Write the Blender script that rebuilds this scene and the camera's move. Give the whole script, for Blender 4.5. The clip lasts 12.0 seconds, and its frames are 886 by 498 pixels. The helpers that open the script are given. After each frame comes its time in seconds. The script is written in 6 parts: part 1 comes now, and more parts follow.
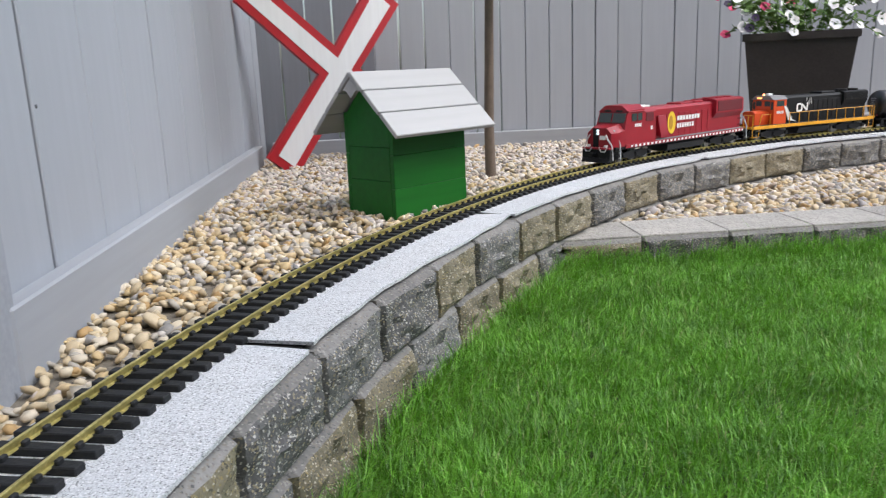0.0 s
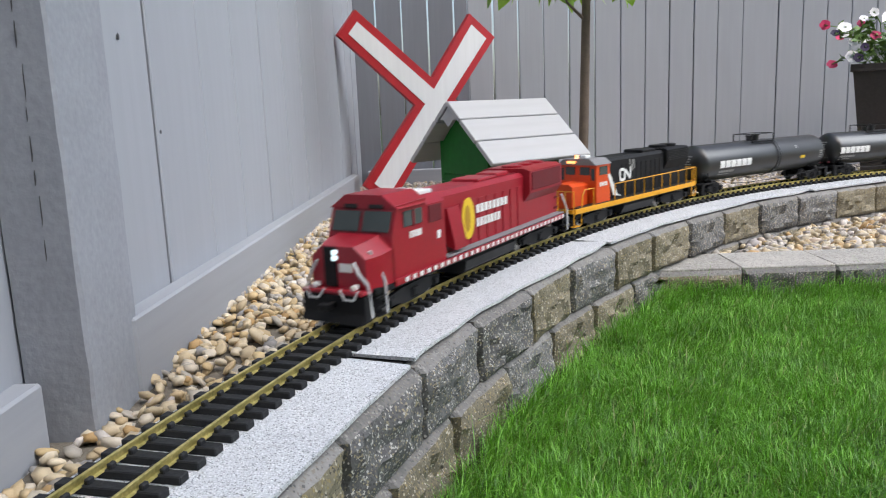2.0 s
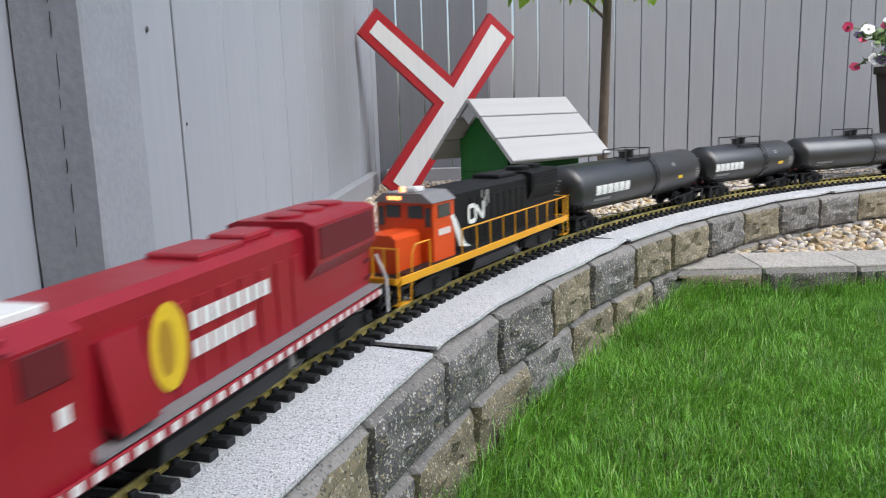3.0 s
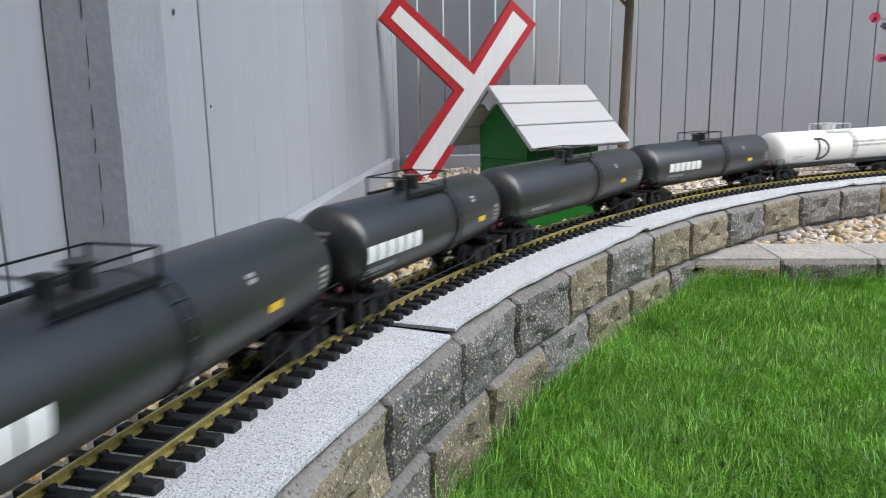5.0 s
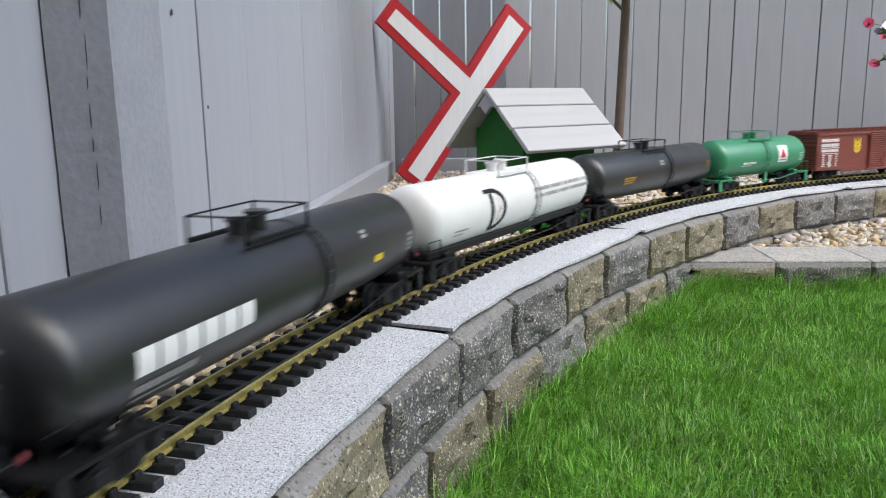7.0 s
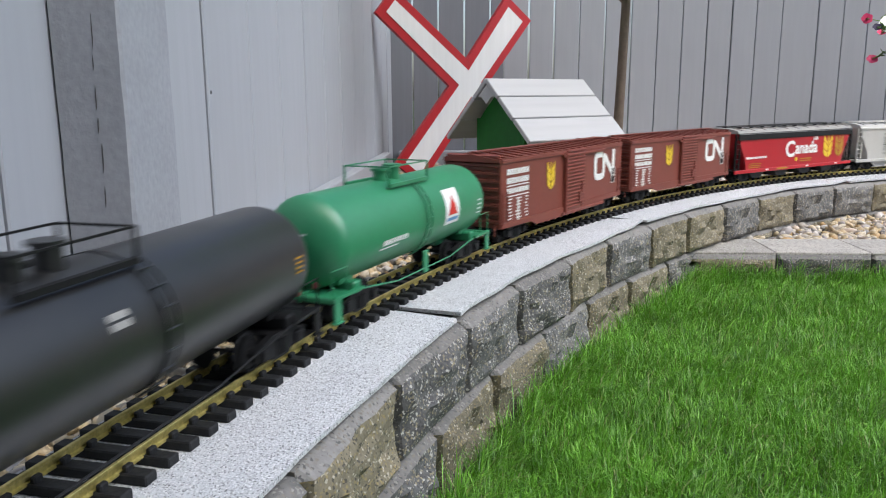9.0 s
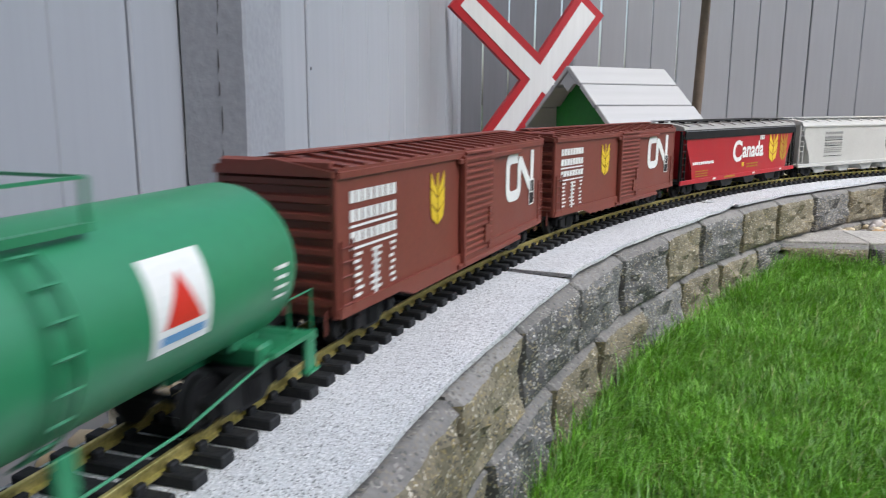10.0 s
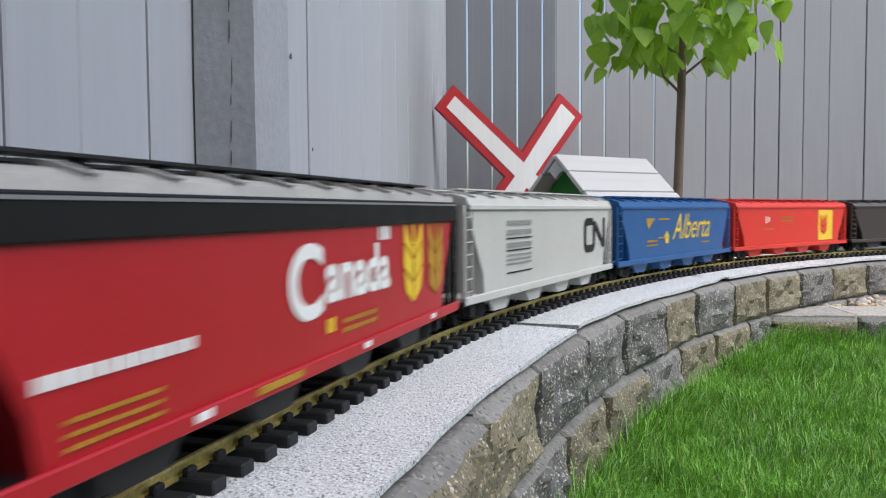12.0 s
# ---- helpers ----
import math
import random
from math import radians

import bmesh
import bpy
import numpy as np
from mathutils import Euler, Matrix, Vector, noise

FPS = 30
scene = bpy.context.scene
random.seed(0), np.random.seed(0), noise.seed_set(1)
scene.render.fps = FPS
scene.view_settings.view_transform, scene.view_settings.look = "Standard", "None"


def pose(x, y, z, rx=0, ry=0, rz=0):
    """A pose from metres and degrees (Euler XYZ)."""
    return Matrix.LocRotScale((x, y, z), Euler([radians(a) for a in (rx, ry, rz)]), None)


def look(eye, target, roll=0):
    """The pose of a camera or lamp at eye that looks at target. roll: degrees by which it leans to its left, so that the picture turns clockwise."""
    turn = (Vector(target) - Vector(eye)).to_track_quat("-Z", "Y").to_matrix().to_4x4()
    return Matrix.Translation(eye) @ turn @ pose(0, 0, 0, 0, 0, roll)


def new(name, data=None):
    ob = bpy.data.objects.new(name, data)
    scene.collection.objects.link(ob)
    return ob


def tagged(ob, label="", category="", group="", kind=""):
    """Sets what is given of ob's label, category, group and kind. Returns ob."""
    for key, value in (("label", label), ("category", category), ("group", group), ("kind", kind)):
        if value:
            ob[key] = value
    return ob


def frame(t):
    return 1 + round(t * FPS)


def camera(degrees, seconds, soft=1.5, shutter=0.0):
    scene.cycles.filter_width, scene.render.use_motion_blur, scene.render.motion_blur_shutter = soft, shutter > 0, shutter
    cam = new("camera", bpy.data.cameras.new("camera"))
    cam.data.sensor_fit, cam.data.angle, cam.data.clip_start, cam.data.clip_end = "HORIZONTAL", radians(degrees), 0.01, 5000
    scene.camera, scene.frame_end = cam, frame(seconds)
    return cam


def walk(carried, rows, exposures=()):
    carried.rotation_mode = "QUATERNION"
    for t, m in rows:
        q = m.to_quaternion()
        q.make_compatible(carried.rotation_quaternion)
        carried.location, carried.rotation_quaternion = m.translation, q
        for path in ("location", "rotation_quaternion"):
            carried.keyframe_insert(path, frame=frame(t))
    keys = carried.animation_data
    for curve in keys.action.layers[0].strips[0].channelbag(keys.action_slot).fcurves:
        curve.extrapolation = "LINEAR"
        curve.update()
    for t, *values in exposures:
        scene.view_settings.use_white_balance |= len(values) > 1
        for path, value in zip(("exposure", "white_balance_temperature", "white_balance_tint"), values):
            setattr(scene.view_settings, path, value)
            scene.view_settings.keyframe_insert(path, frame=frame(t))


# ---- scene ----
cam = camera(60.1, 12.0, soft=1.1, shutter=0.45)
METRES, EYE, TILT, LEAN, TURN = 0.288, 0.4284, 0.0, 0.0, -6.2
ROWS = [
    (0.0, 0.0, 0.0, 0.0, -0.54, -13.14, 2.32),
    (0.5, -0.0257, -0.025, -0.0207, 2.17, -12.22, 1.99),
    (1.0, -0.0285, -0.0404, -0.0181, 4.56, -11.74, 2.7),
    (1.5, -0.0354, -0.0527, -0.0254, 5.58, -11.01, 2.23),
    (2.0, -0.0527, -0.0761, -0.0238, 6.11, -10.54, 2.29),
    (2.5, -0.0729, -0.0979, -0.0466, 6.79, -10.4, 1.99),
    (4.5, -0.0875, -0.1688, -0.0692, 8.54, -10.87, 1.38),
    (5.0, -0.0848, -0.1679, -0.0695, 8.8, -11.28, 1.04),
    (5.5, -0.0895, -0.1688, -0.0686, 8.68, -11.25, 1.05),
    (6.0, -0.0933, -0.1791, -0.0727, 8.96, -11.16, 0.68),
    (6.5, -0.088, -0.1821, -0.081, 8.95, -11.05, 0.56),
    (7.0, -0.0986, -0.1772, -0.0853, 8.44, -10.98, 0.81),
    (9.0, -0.1599, -0.1837, -0.1321, 8.03, -11.34, 0.32),
    (9.5, -0.2951, -0.2549, -0.188, 9.62, -11.48, -0.16),
    (10.0, -0.3942, -0.3058, -0.3007, 12.03, -10.98, -0.28),
    (10.5, -0.4565, -0.3666, -0.3945, 13.99, -6.87, 1.7),
    (11.0, -0.4771, -0.3877, -0.4654, 12.83, -3.18, 0.64),
    (11.5, -0.487, -0.4182, -0.5317, 11.1, -3.26, -0.42),
    (12.0, -0.4836, -0.4284, -0.5149, 10.57, -2.86, 0.37),
]
walk(cam, [(t, pose(0, 0, EYE, TILT, LEAN, TURN) @ pose(METRES * x, METRES * y, METRES * z, 90 + pitch, roll, yaw)) for t, x, y, z, yaw, pitch, roll in ROWS])

# ---- world and light: an overcast day ----
world = bpy.data.worlds.new("overcast_sky")
world.use_nodes = True
scene.world = world
wn = world.node_tree
wn.nodes.clear()
w_out = wn.nodes.new("ShaderNodeOutputWorld")
w_bg = wn.nodes.new("ShaderNodeBackground")
w_sky = wn.nodes.new("ShaderNodeTexSky")
w_sky.sky_type = "NISHITA"
w_sky.sun_disc = False
w_sky.sun_elevation, w_sky.sun_rotation = radians(55), radians(150)
w_sky.dust_density = 4.0
w_hue = wn.nodes.new("ShaderNodeHueSaturation")
w_hue.inputs["Saturation"].default_value = 0.95
wn.links.new(w_sky.outputs[0], w_hue.inputs["Color"])
wn.links.new(w_hue.outputs[0], w_bg.inputs[0])
w_bg.inputs[1].default_value = 0.15
wn.links.new(w_bg.outputs[0], w_out.inputs[0])
sun = new("sun", bpy.data.lights.new("sun", "SUN"))
sun.data.energy, sun.data.angle, sun.data.color = 2.0, radians(45), (0.93, 0.965, 1.0)
sun.matrix_world = look((4.65, 0.55, 4.1), (0.3, 1.6, 0))
scene.view_settings.exposure = 0.62


# ---- materials ----
def mat(name, color, rough=0.6, metal=0.0, vary=0.12, scale=30.0, bump=0.0, bump_scale=200.0, tint=None, island=0.0, per_object=0.0):
    """A worn surface: colour varied at two scales, roughness varied, fine relief."""
    m = bpy.data.materials.new(name)
    m.use_nodes = True
    nt = m.node_tree
    b = nt.nodes["Principled BSDF"]
    co = nt.nodes.new("ShaderNodeTexCoord")
    n1 = nt.nodes.new("ShaderNodeTexNoise")
    n1.inputs["Scale"].default_value, n1.inputs["Detail"].default_value = scale, 6
    n2 = nt.nodes.new("ShaderNodeTexNoise")
    n2.inputs["Scale"].default_value, n2.inputs["Detail"].default_value = scale * 9, 3
    for n in (n1, n2):
        nt.links.new(co.outputs["Object"], n.inputs["Vector"])
    add = nt.nodes.new("ShaderNodeMath")
    add.operation = "ADD"
    nt.links.new(n1.outputs[0], add.inputs[0])
    nt.links.new(n2.outputs[0], add.inputs[1])
    last = add.outputs[0]
    for amount, kind in ((island, "ShaderNodeNewGeometry"), (per_object, "ShaderNodeObjectInfo")):
        if amount:
            g = nt.nodes.new(kind)
            k = nt.nodes.new("ShaderNodeMath")
            k.operation = "MULTIPLY_ADD"
            k.inputs[1].default_value = amount
            nt.links.new(g.outputs["Random Per Island" if kind.endswith("Geometry") else "Random"], k.inputs[0])
            nt.links.new(last, k.inputs[2])
            last = k.outputs[0]
    top = 1.0 + (island + per_object) * 0.5
    ramp = nt.nodes.new("ShaderNodeValToRGB")
    dark = tuple(c * (1 - vary) for c in color)
    light = tuple(min(1, c * (1 + vary)) for c in (tint or color))
    ramp.color_ramp.elements[0].color, ramp.color_ramp.elements[1].color = (*dark, 1), (*light, 1)
    ramp.color_ramp.elements[0].position, ramp.color_ramp.elements[1].position = 0.3, 0.7
    half = nt.nodes.new("ShaderNodeMath")
    half.operation = "MULTIPLY"
    half.inputs[1].default_value = 0.5 / top
    nt.links.new(last, half.inputs[0])
    nt.links.new(half.outputs[0], ramp.inputs[0])
    nt.links.new(ramp.outputs[0], b.inputs["Base Color"])
    b.inputs["Metallic"].default_value = metal
    rr = nt.nodes.new("ShaderNodeMapRange")
    rr.inputs[3].default_value, rr.inputs[4].default_value = max(0.03, rough - 0.1), min(1, rough + 0.1)
    nt.links.new(n1.outputs[0], rr.inputs[0])
    nt.links.new(rr.outputs[0], b.inputs["Roughness"])
    if bump:
        n3 = nt.nodes.new("ShaderNodeTexNoise")
        n3.inputs["Scale"].default_value, n3.inputs["Detail"].default_value = bump_scale, 5
        nt.links.new(co.outputs["Object"], n3.inputs["Vector"])
        bp = nt.nodes.new("ShaderNodeBump")
        bp.inputs["Strength"].default_value, bp.inputs["Distance"].default_value = bump, 0.002
        nt.links.new(n3.outputs[0], bp.inputs["Height"])
        nt.links.new(bp.outputs[0], b.inputs["Normal"])
    return m


def speckled(name, base, flecks, scale, rough=0.9, bump=0.6):
    """Stone or granules: cells of different shade."""
    m = mat(name, base, rough, vary=0.42, scale=14, bump=bump, bump_scale=scale * 0.5, per_object=0.5)
    nt = m.node_tree
    b = nt.nodes["Principled BSDF"]
    old = b.inputs["Base Color"].links[0].from_socket
    co = nt.nodes.new("ShaderNodeTexCoord")
    vo = nt.nodes.new("ShaderNodeTexVoronoi")
    vo.inputs["Scale"].default_value = scale
    nt.links.new(co.outputs["Object"], vo.inputs["Vector"])
    sep = nt.nodes.new("ShaderNodeSeparateColor")
    nt.links.new(vo.outputs["Color"], sep.inputs[0])
    mixes = old
    for (color, lo, hi), ch in zip(flecks, (0, 1, 2)):
        r = nt.nodes.new("ShaderNodeMapRange")
        r.inputs[1].default_value, r.inputs[2].default_value = lo, hi
        nt.links.new(sep.outputs[ch], r.inputs[0])
        mx = nt.nodes.new("ShaderNodeMix")
        mx.data_type = "RGBA"
        nt.links.new(r.outputs[0], mx.inputs[0])
        nt.links.new(mixes, mx.inputs[6])
        mx.inputs[7].default_value = (*color, 1)
        mixes = mx.outputs[2]
    nt.links.new(mixes, b.inputs["Base Color"])
    return m


def wood_grain(name, color, rough=0.7, vary=0.12, axis=2, per_object=0.6, bump=0.25):
    """Painted sawn wood with the grain along one axis."""
    m = mat(name, color, rough, vary=vary, scale=5, bump=bump, bump_scale=60, per_object=per_object)
    nt = m.node_tree
    co = next(n for n in nt.nodes if n.type == "TEX_COORD")
    mp = nt.nodes.new("ShaderNodeMapping")
    s = [1.0, 1.0, 1.0]
    s[axis] = 0.06
    mp.inputs["Scale"].default_value = s
    nt.links.new(co.outputs["Object"], mp.inputs[0])
    for n in nt.nodes:
        if n.type == "TEX_NOISE":
            nt.links.new(mp.outputs[0], n.inputs["Vector"])
    return m


M_FENCE = wood_grain("grey_fence_paint", (0.335, 0.357, 0.397), 0.6, 0.06, per_object=0.25)
# bluer slate paint, darkened to carry the shade in the fence corner
M_FENCE_CORNER = wood_grain("shaded_slate_fence_paint", (0.175, 0.190, 0.222), 0.65, 0.12, per_object=0.4)
M_POST = mat("rough_grey_post_paint", (0.285, 0.303, 0.338), 0.75, vary=0.13, scale=11, bump=0.7, bump_scale=70)
M_KNOT = mat("dark_knot", (0.06, 0.06, 0.065), 0.8)
M_KICK = wood_grain("grey_kickboard_paint", (0.315, 0.333, 0.366), 0.6, 0.09, axis=0, per_object=0.25)
M_BLOCK = speckled("split_face_concrete", (0.125, 0.125, 0.127), (((0.46, 0.45, 0.42), 0.86, 0.9), ((0.06, 0.06, 0.06), 0.8, 0.9), ((0.30, 0.26, 0.17), 0.85, 0.95)), 480)
M_BLOCK_TAN = speckled("split_face_concrete_tan", (0.175, 0.154, 0.108), (((0.5, 0.46, 0.38), 0.88, 0.94), ((0.08, 0.075, 0.06), 0.82, 0.9), ((0.30, 0.24, 0.12), 0.85, 0.95)), 480)
M_CAP = speckled("smooth_concrete", (0.36, 0.345, 0.32), (((0.5, 0.48, 0.44), 0.8, 0.95), ((0.2, 0.19, 0.18), 0.85, 0.95), ((0.3, 0.28, 0.24), 0.85, 0.95)), 420, bump=0.3)
M_SLAB = speckled("pale_granule_felt", (0.50, 0.52, 0.54), (((0.78, 0.79, 0.81), 0.5, 0.8), ((0.17, 0.18, 0.19), 0.76, 0.87), ((0.60, 0.62, 0.65), 0.4, 0.8)), 820, bump=1.0)
# black for the felt edges and the shade in the sheet joints
M_JOINT_SHADE = mat("felt_edge_and_shade", (0.010, 0.010, 0.010), 0.9)
M_TIE = mat("black_plastic_tie", (0.020, 0.021, 0.023), 0.6, vary=0.4, bump=0.3)
M_BRASS = mat("brass_rail", (0.52, 0.44, 0.12), 0.36, 0.75, 0.25, 40, tint=(0.68, 0.58, 0.24))
M_GREEN = wood_grain("green_painted_wood", (0.006, 0.112, 0.011), 0.5, 0.2, axis=0, per_object=0.2)
M_GREEN.node_tree.nodes["Principled BSDF"].inputs["Specular IOR Level"].default_value = 0.3
M_ROOF = wood_grain("pale_grey_painted_wood", (0.40, 0.405, 0.415), 0.6, 0.08, axis=0)
M_RED = wood_grain("red_sign_paint", (0.37, 0.007, 0.014), 0.45, 0.18)
M_WHITE = wood_grain("white_sign_paint", (0.62, 0.63, 0.645), 0.5, 0.09)
M_BARK = mat("young_bark", (0.15, 0.115, 0.09), 0.85, vary=0.3, scale=40, bump=0.6)
M_LEAF = mat("heart_leaf", (0.14, 0.29, 0.022), 0.45, vary=0.3, scale=12, tint=(0.24, 0.42, 0.045), island=1.0)
M_POT = mat("dark_planter", (0.042, 0.037, 0.035), 0.65, vary=0.25, scale=12, bump=0.3)
M_GRASS = mat("lawn_blades", (0.048, 0.19, 0.016), 0.45, vary=0.5, scale=7, tint=(0.20, 0.46, 0.05), island=0.8)
M_SOIL = mat("lawn_soil", (0.032, 0.045, 0.014), 0.95, vary=0.4, scale=20, bump=0.6)
# grey of the unseen wall added as a light blocker
M_SHADE_WALL = mat("unseen_wall_grey", (0.26, 0.275, 0.30), 0.8, vary=0.1, scale=3)
M_GRAVEL_BED = mat("gravel_bed", (0.17, 0.15, 0.12), 0.95, vary=0.4, scale=60, bump=1.0)
M_BORDER = speckled("smooth_block_border", (0.20, 0.194, 0.188), (((0.3, 0.29, 0.27), 0.85, 0.95), ((0.1, 0.1, 0.1), 0.85, 0.95), ((0.22, 0.2, 0.17), 0.8, 0.95)), 420, bump=0.25)


def add_straw(m, share, color):
    """Lets a share of the islands turn to another colour."""
    nt = m.node_tree
    bs = nt.nodes["Principled BSDF"]
    old = bs.inputs["Base Color"].links[0].from_socket
    geo = nt.nodes.new("ShaderNodeNewGeometry")
    mul = nt.nodes.new("ShaderNodeMath")
    mul.operation = "MULTIPLY"
    mul.inputs[1].default_value = 7.31
    fr = nt.nodes.new("ShaderNodeMath")
    fr.operation = "FRACT"
    lt = nt.nodes.new("ShaderNodeMath")
    lt.operation = "LESS_THAN"
    lt.inputs[1].default_value = share
    nt.links.new(geo.outputs["Random Per Island"], mul.inputs[0])
    nt.links.new(mul.outputs[0], fr.inputs[0])
    nt.links.new(fr.outputs[0], lt.inputs[0])
    mx = nt.nodes.new("ShaderNodeMix")
    mx.data_type = "RGBA"
    mx.inputs[7].default_value = (*color, 1)
    nt.links.new(lt.outputs[0], mx.inputs[0])
    nt.links.new(old, mx.inputs[6])
    nt.links.new(mx.outputs[2], bs.inputs["Base Color"])


def see_through(m, share, color):
    """Lets some of the light pass through thin leaves."""
    nt = m.node_tree
    end = next(n for n in nt.nodes if n.type == "OUTPUT_MATERIAL")
    tr = nt.nodes.new("ShaderNodeBsdfTranslucent")
    tr.inputs[0].default_value = (*color, 1)
    mx = nt.nodes.new("ShaderNodeMixShader")
    mx.inputs[0].default_value = share
    nt.links.new(nt.nodes["Principled BSDF"].outputs[0], mx.inputs[1])
    nt.links.new(tr.outputs[0], mx.inputs[2])
    nt.links.new(mx.outputs[0], end.inputs[0])


add_straw(M_GRASS, 0.05, (0.32, 0.34, 0.13))
see_through(M_GRASS, 0.22, (0.19, 0.44, 0.03))
see_through(M_LEAF, 0.4, (0.38, 0.62, 0.05))


# ---- mesh helpers ----
class Geo:
    """Collects vertices and faces of one mesh."""

    def __init__(self):
        self.v, self.f = [], []

    def add(self, verts, faces, m=None):
        n = len(self.v)
        self.v += [tuple(m @ Vector(p)) if m else tuple(p) for p in verts]
        self.f += [tuple(n + i for i in f) for f in faces]
        return self

    def box(self, c, s, b=0.0, m=None):
        """A box at c of size s with edges chamfered by b."""
        hx, hy, hz = s[0] / 2, s[1] / 2, s[2] / 2
        if b <= 0:
            p = [(c[0] + i * hx, c[1] + j * hy, c[2] + k * hz) for i in (-1, 1) for j in (-1, 1) for k in (-1, 1)]
            return self.add(p, [(0, 1, 3, 2), (4, 6, 7, 5), (0, 4, 5, 1), (2, 3, 7, 6), (0, 2, 6, 4), (1, 5, 7, 3)], m)
        bm = bmesh.new()
        bmesh.ops.create_cube(bm, size=1.0)
        bmesh.ops.scale(bm, vec=s, verts=bm.verts)
        bmesh.ops.bevel(bm, geom=bm.edges[:], offset=b, segments=1, affect="EDGES")
        bmesh.ops.translate(bm, vec=c, verts=bm.verts)
        return self.take(bm, m)

    def take(self, bm, m=None):
        bm.verts.index_update()
        self.add([v.co for v in bm.verts], [[v.index for v in f.verts] for f in bm.faces], m)
        bm.free()
        return self

    def prism(self, prof, a, b, axis="x", m=None):
        """A closed outline of (u, w) swept from a to b. axis x: u is y, w is z; axis y: u is x, w is z; axis z: u is x, w is y."""
        def at(u, w, t):
            return {"x": (t, u, w), "y": (u, t, w), "z": (u, w, t)}[axis]
        n = len(prof)
        pts = [at(u, w, t) for t in (a, b) for u, w in prof]
        faces = [tuple(range(n))[::-1], tuple(range(n, 2 * n))] + [(i, (i + 1) % n, n + (i + 1) % n, n + i) for i in range(n)]
        return self.add(pts, faces, m)

    def lathe(self, prof, n=24, m=None):
        """(x, r) pairs turned round the x axis, closed at both ends."""
        pts, faces = [], []
        for x, r in prof:
            for k in range(n):
                a = 2 * math.pi * k / n
                pts.append((x, r * math.cos(a), r * math.sin(a)))
        for i in range(len(prof) - 1):
            for k in range(n):
                faces.append((i * n + k, i * n + (k + 1) % n, (i + 1) * n + (k + 1) % n, (i + 1) * n + k))
        faces += [tuple(range(n))[::-1], tuple(range((len(prof) - 1) * n, len(prof) * n))]
        return self.add(pts, faces, m)

    def rod(self, p0, p1, r, n=8, r1=None):
        p0, p1 = Vector(p0), Vector(p1)
        d = p1 - p0
        m = Matrix.Translation(p0) @ d.to_track_quat("X", "Z").to_matrix().to_4x4()
        return self.lathe([(0, r), (d.length, r if r1 is None else r1)], n, m)

    def tube(self, pts, r, n=6):
        """A round bar bent through the points, in one piece."""
        pts = [Vector(p) for p in pts]
        v, f = [], []
        for k, p in enumerate(pts):
            d = ((pts[min(k + 1, len(pts) - 1)] - p).normalized() + (p - pts[max(k - 1, 0)]).normalized()).normalized()
            q = d.to_track_quat("X", "Z") if abs(d.z) < 0.999 else d.to_track_quat("X", "Y")
            if k:
                old = v[-n:]
            ring = [p + q @ Vector((0, r * math.cos(2 * math.pi * i / n), r * math.sin(2 * math.pi * i / n))) for i in range(n)]
            if k:
                # turn the ring so that it follows the one before it
                best = min(range(n), key=lambda o: sum((ring[(i + o) % n] - Vector(old[i]) - (p - pts[k - 1])).length for i in range(n)))
                ring = ring[best:] + ring[:best]
            v += ring
        for k in range(len(pts) - 1):
            f += [(k * n + i, k * n + (i + 1) % n, (k + 1) * n + (i + 1) % n, (k + 1) * n + i) for i in range(n)]
        f += [tuple(range(n))[::-1], tuple(range((len(pts) - 1) * n, len(pts) * n))]
        return self.add(v, f)


def mesh_of(name, geo, material, smooth=True):
    me = bpy.data.meshes.new(name)
    me.from_pydata(geo.v, [], geo.f)
    bm = bmesh.new()
    bm.from_mesh(me)
    bmesh.ops.recalc_face_normals(bm, faces=bm.faces)
    bm.to_mesh(me)
    bm.free()
    for m in material if isinstance(material, (list, tuple)) else [material]:
        me.materials.append(m)
    if smooth:
        me.shade_smooth()
        me.set_sharp_from_angle(angle=radians(32))
    return me


def part(name, geo, material, parent=None, label="", m=None, smooth=True):
    """Links geo as one mesh object, under a thing or part where one is given."""
    ob = new(name, mesh_of(name, geo, material, smooth))
    if parent:
        ob.parent = parent
    if m:
        ob.matrix_basis = m
    if label:
        ob["label"] = label
    return ob


def thing(name, label, category, m=None, group="", kind=""):
    ob = new(name)
    ob.empty_display_size = 0.05
    if m:
        ob.matrix_basis = m
    return tagged(ob, label, category, group, kind)


# ---- the plan, in metres ----
UNIT = 0.036


def P(x, y):
    """Plan coordinates, fitted to the camera's view, in metres."""
    return x * UNIT, y * UNIT


GRAVEL_Z, SLAB_Z, RAIL_Z = 0.045, 0.141, 0.1555
# the track's centre line: heading in degrees against length along it
LINE_S = (-80, -40, -20, 0, 10, 20, 30, 40, 50, 60, 70, 85, 110, 600)
LINE_H = (79, 79, 78.06, 63.8, 57.4, 51.41, 44.49, 36.49, 28.7, 21.4, 14.58, 4.39, 0, 0)


def centre_line():
    s = np.arange(-80.0, 500.0, 0.25)
    th = np.radians(np.interp(s, LINE_S, LINE_H))
    x, y = np.cumsum(np.cos(th) * 0.25), np.cumsum(np.sin(th) * 0.25)
    i = int(80 / 0.25)
    return s * UNIT, (x - x[i] - 1.951) * UNIT, (y - y[i] + 30.391) * UNIT, th


CS, CX, CY, CT = centre_line()


def on_line(s, side=0.0):
    """Place and heading at s metres along the track, side metres to its yard side."""
    th = float(np.interp(s, CS, CT))
    return float(np.interp(s, CS, CX)) + side * math.sin(th), float(np.interp(s, CS, CY)) - side * math.cos(th), th


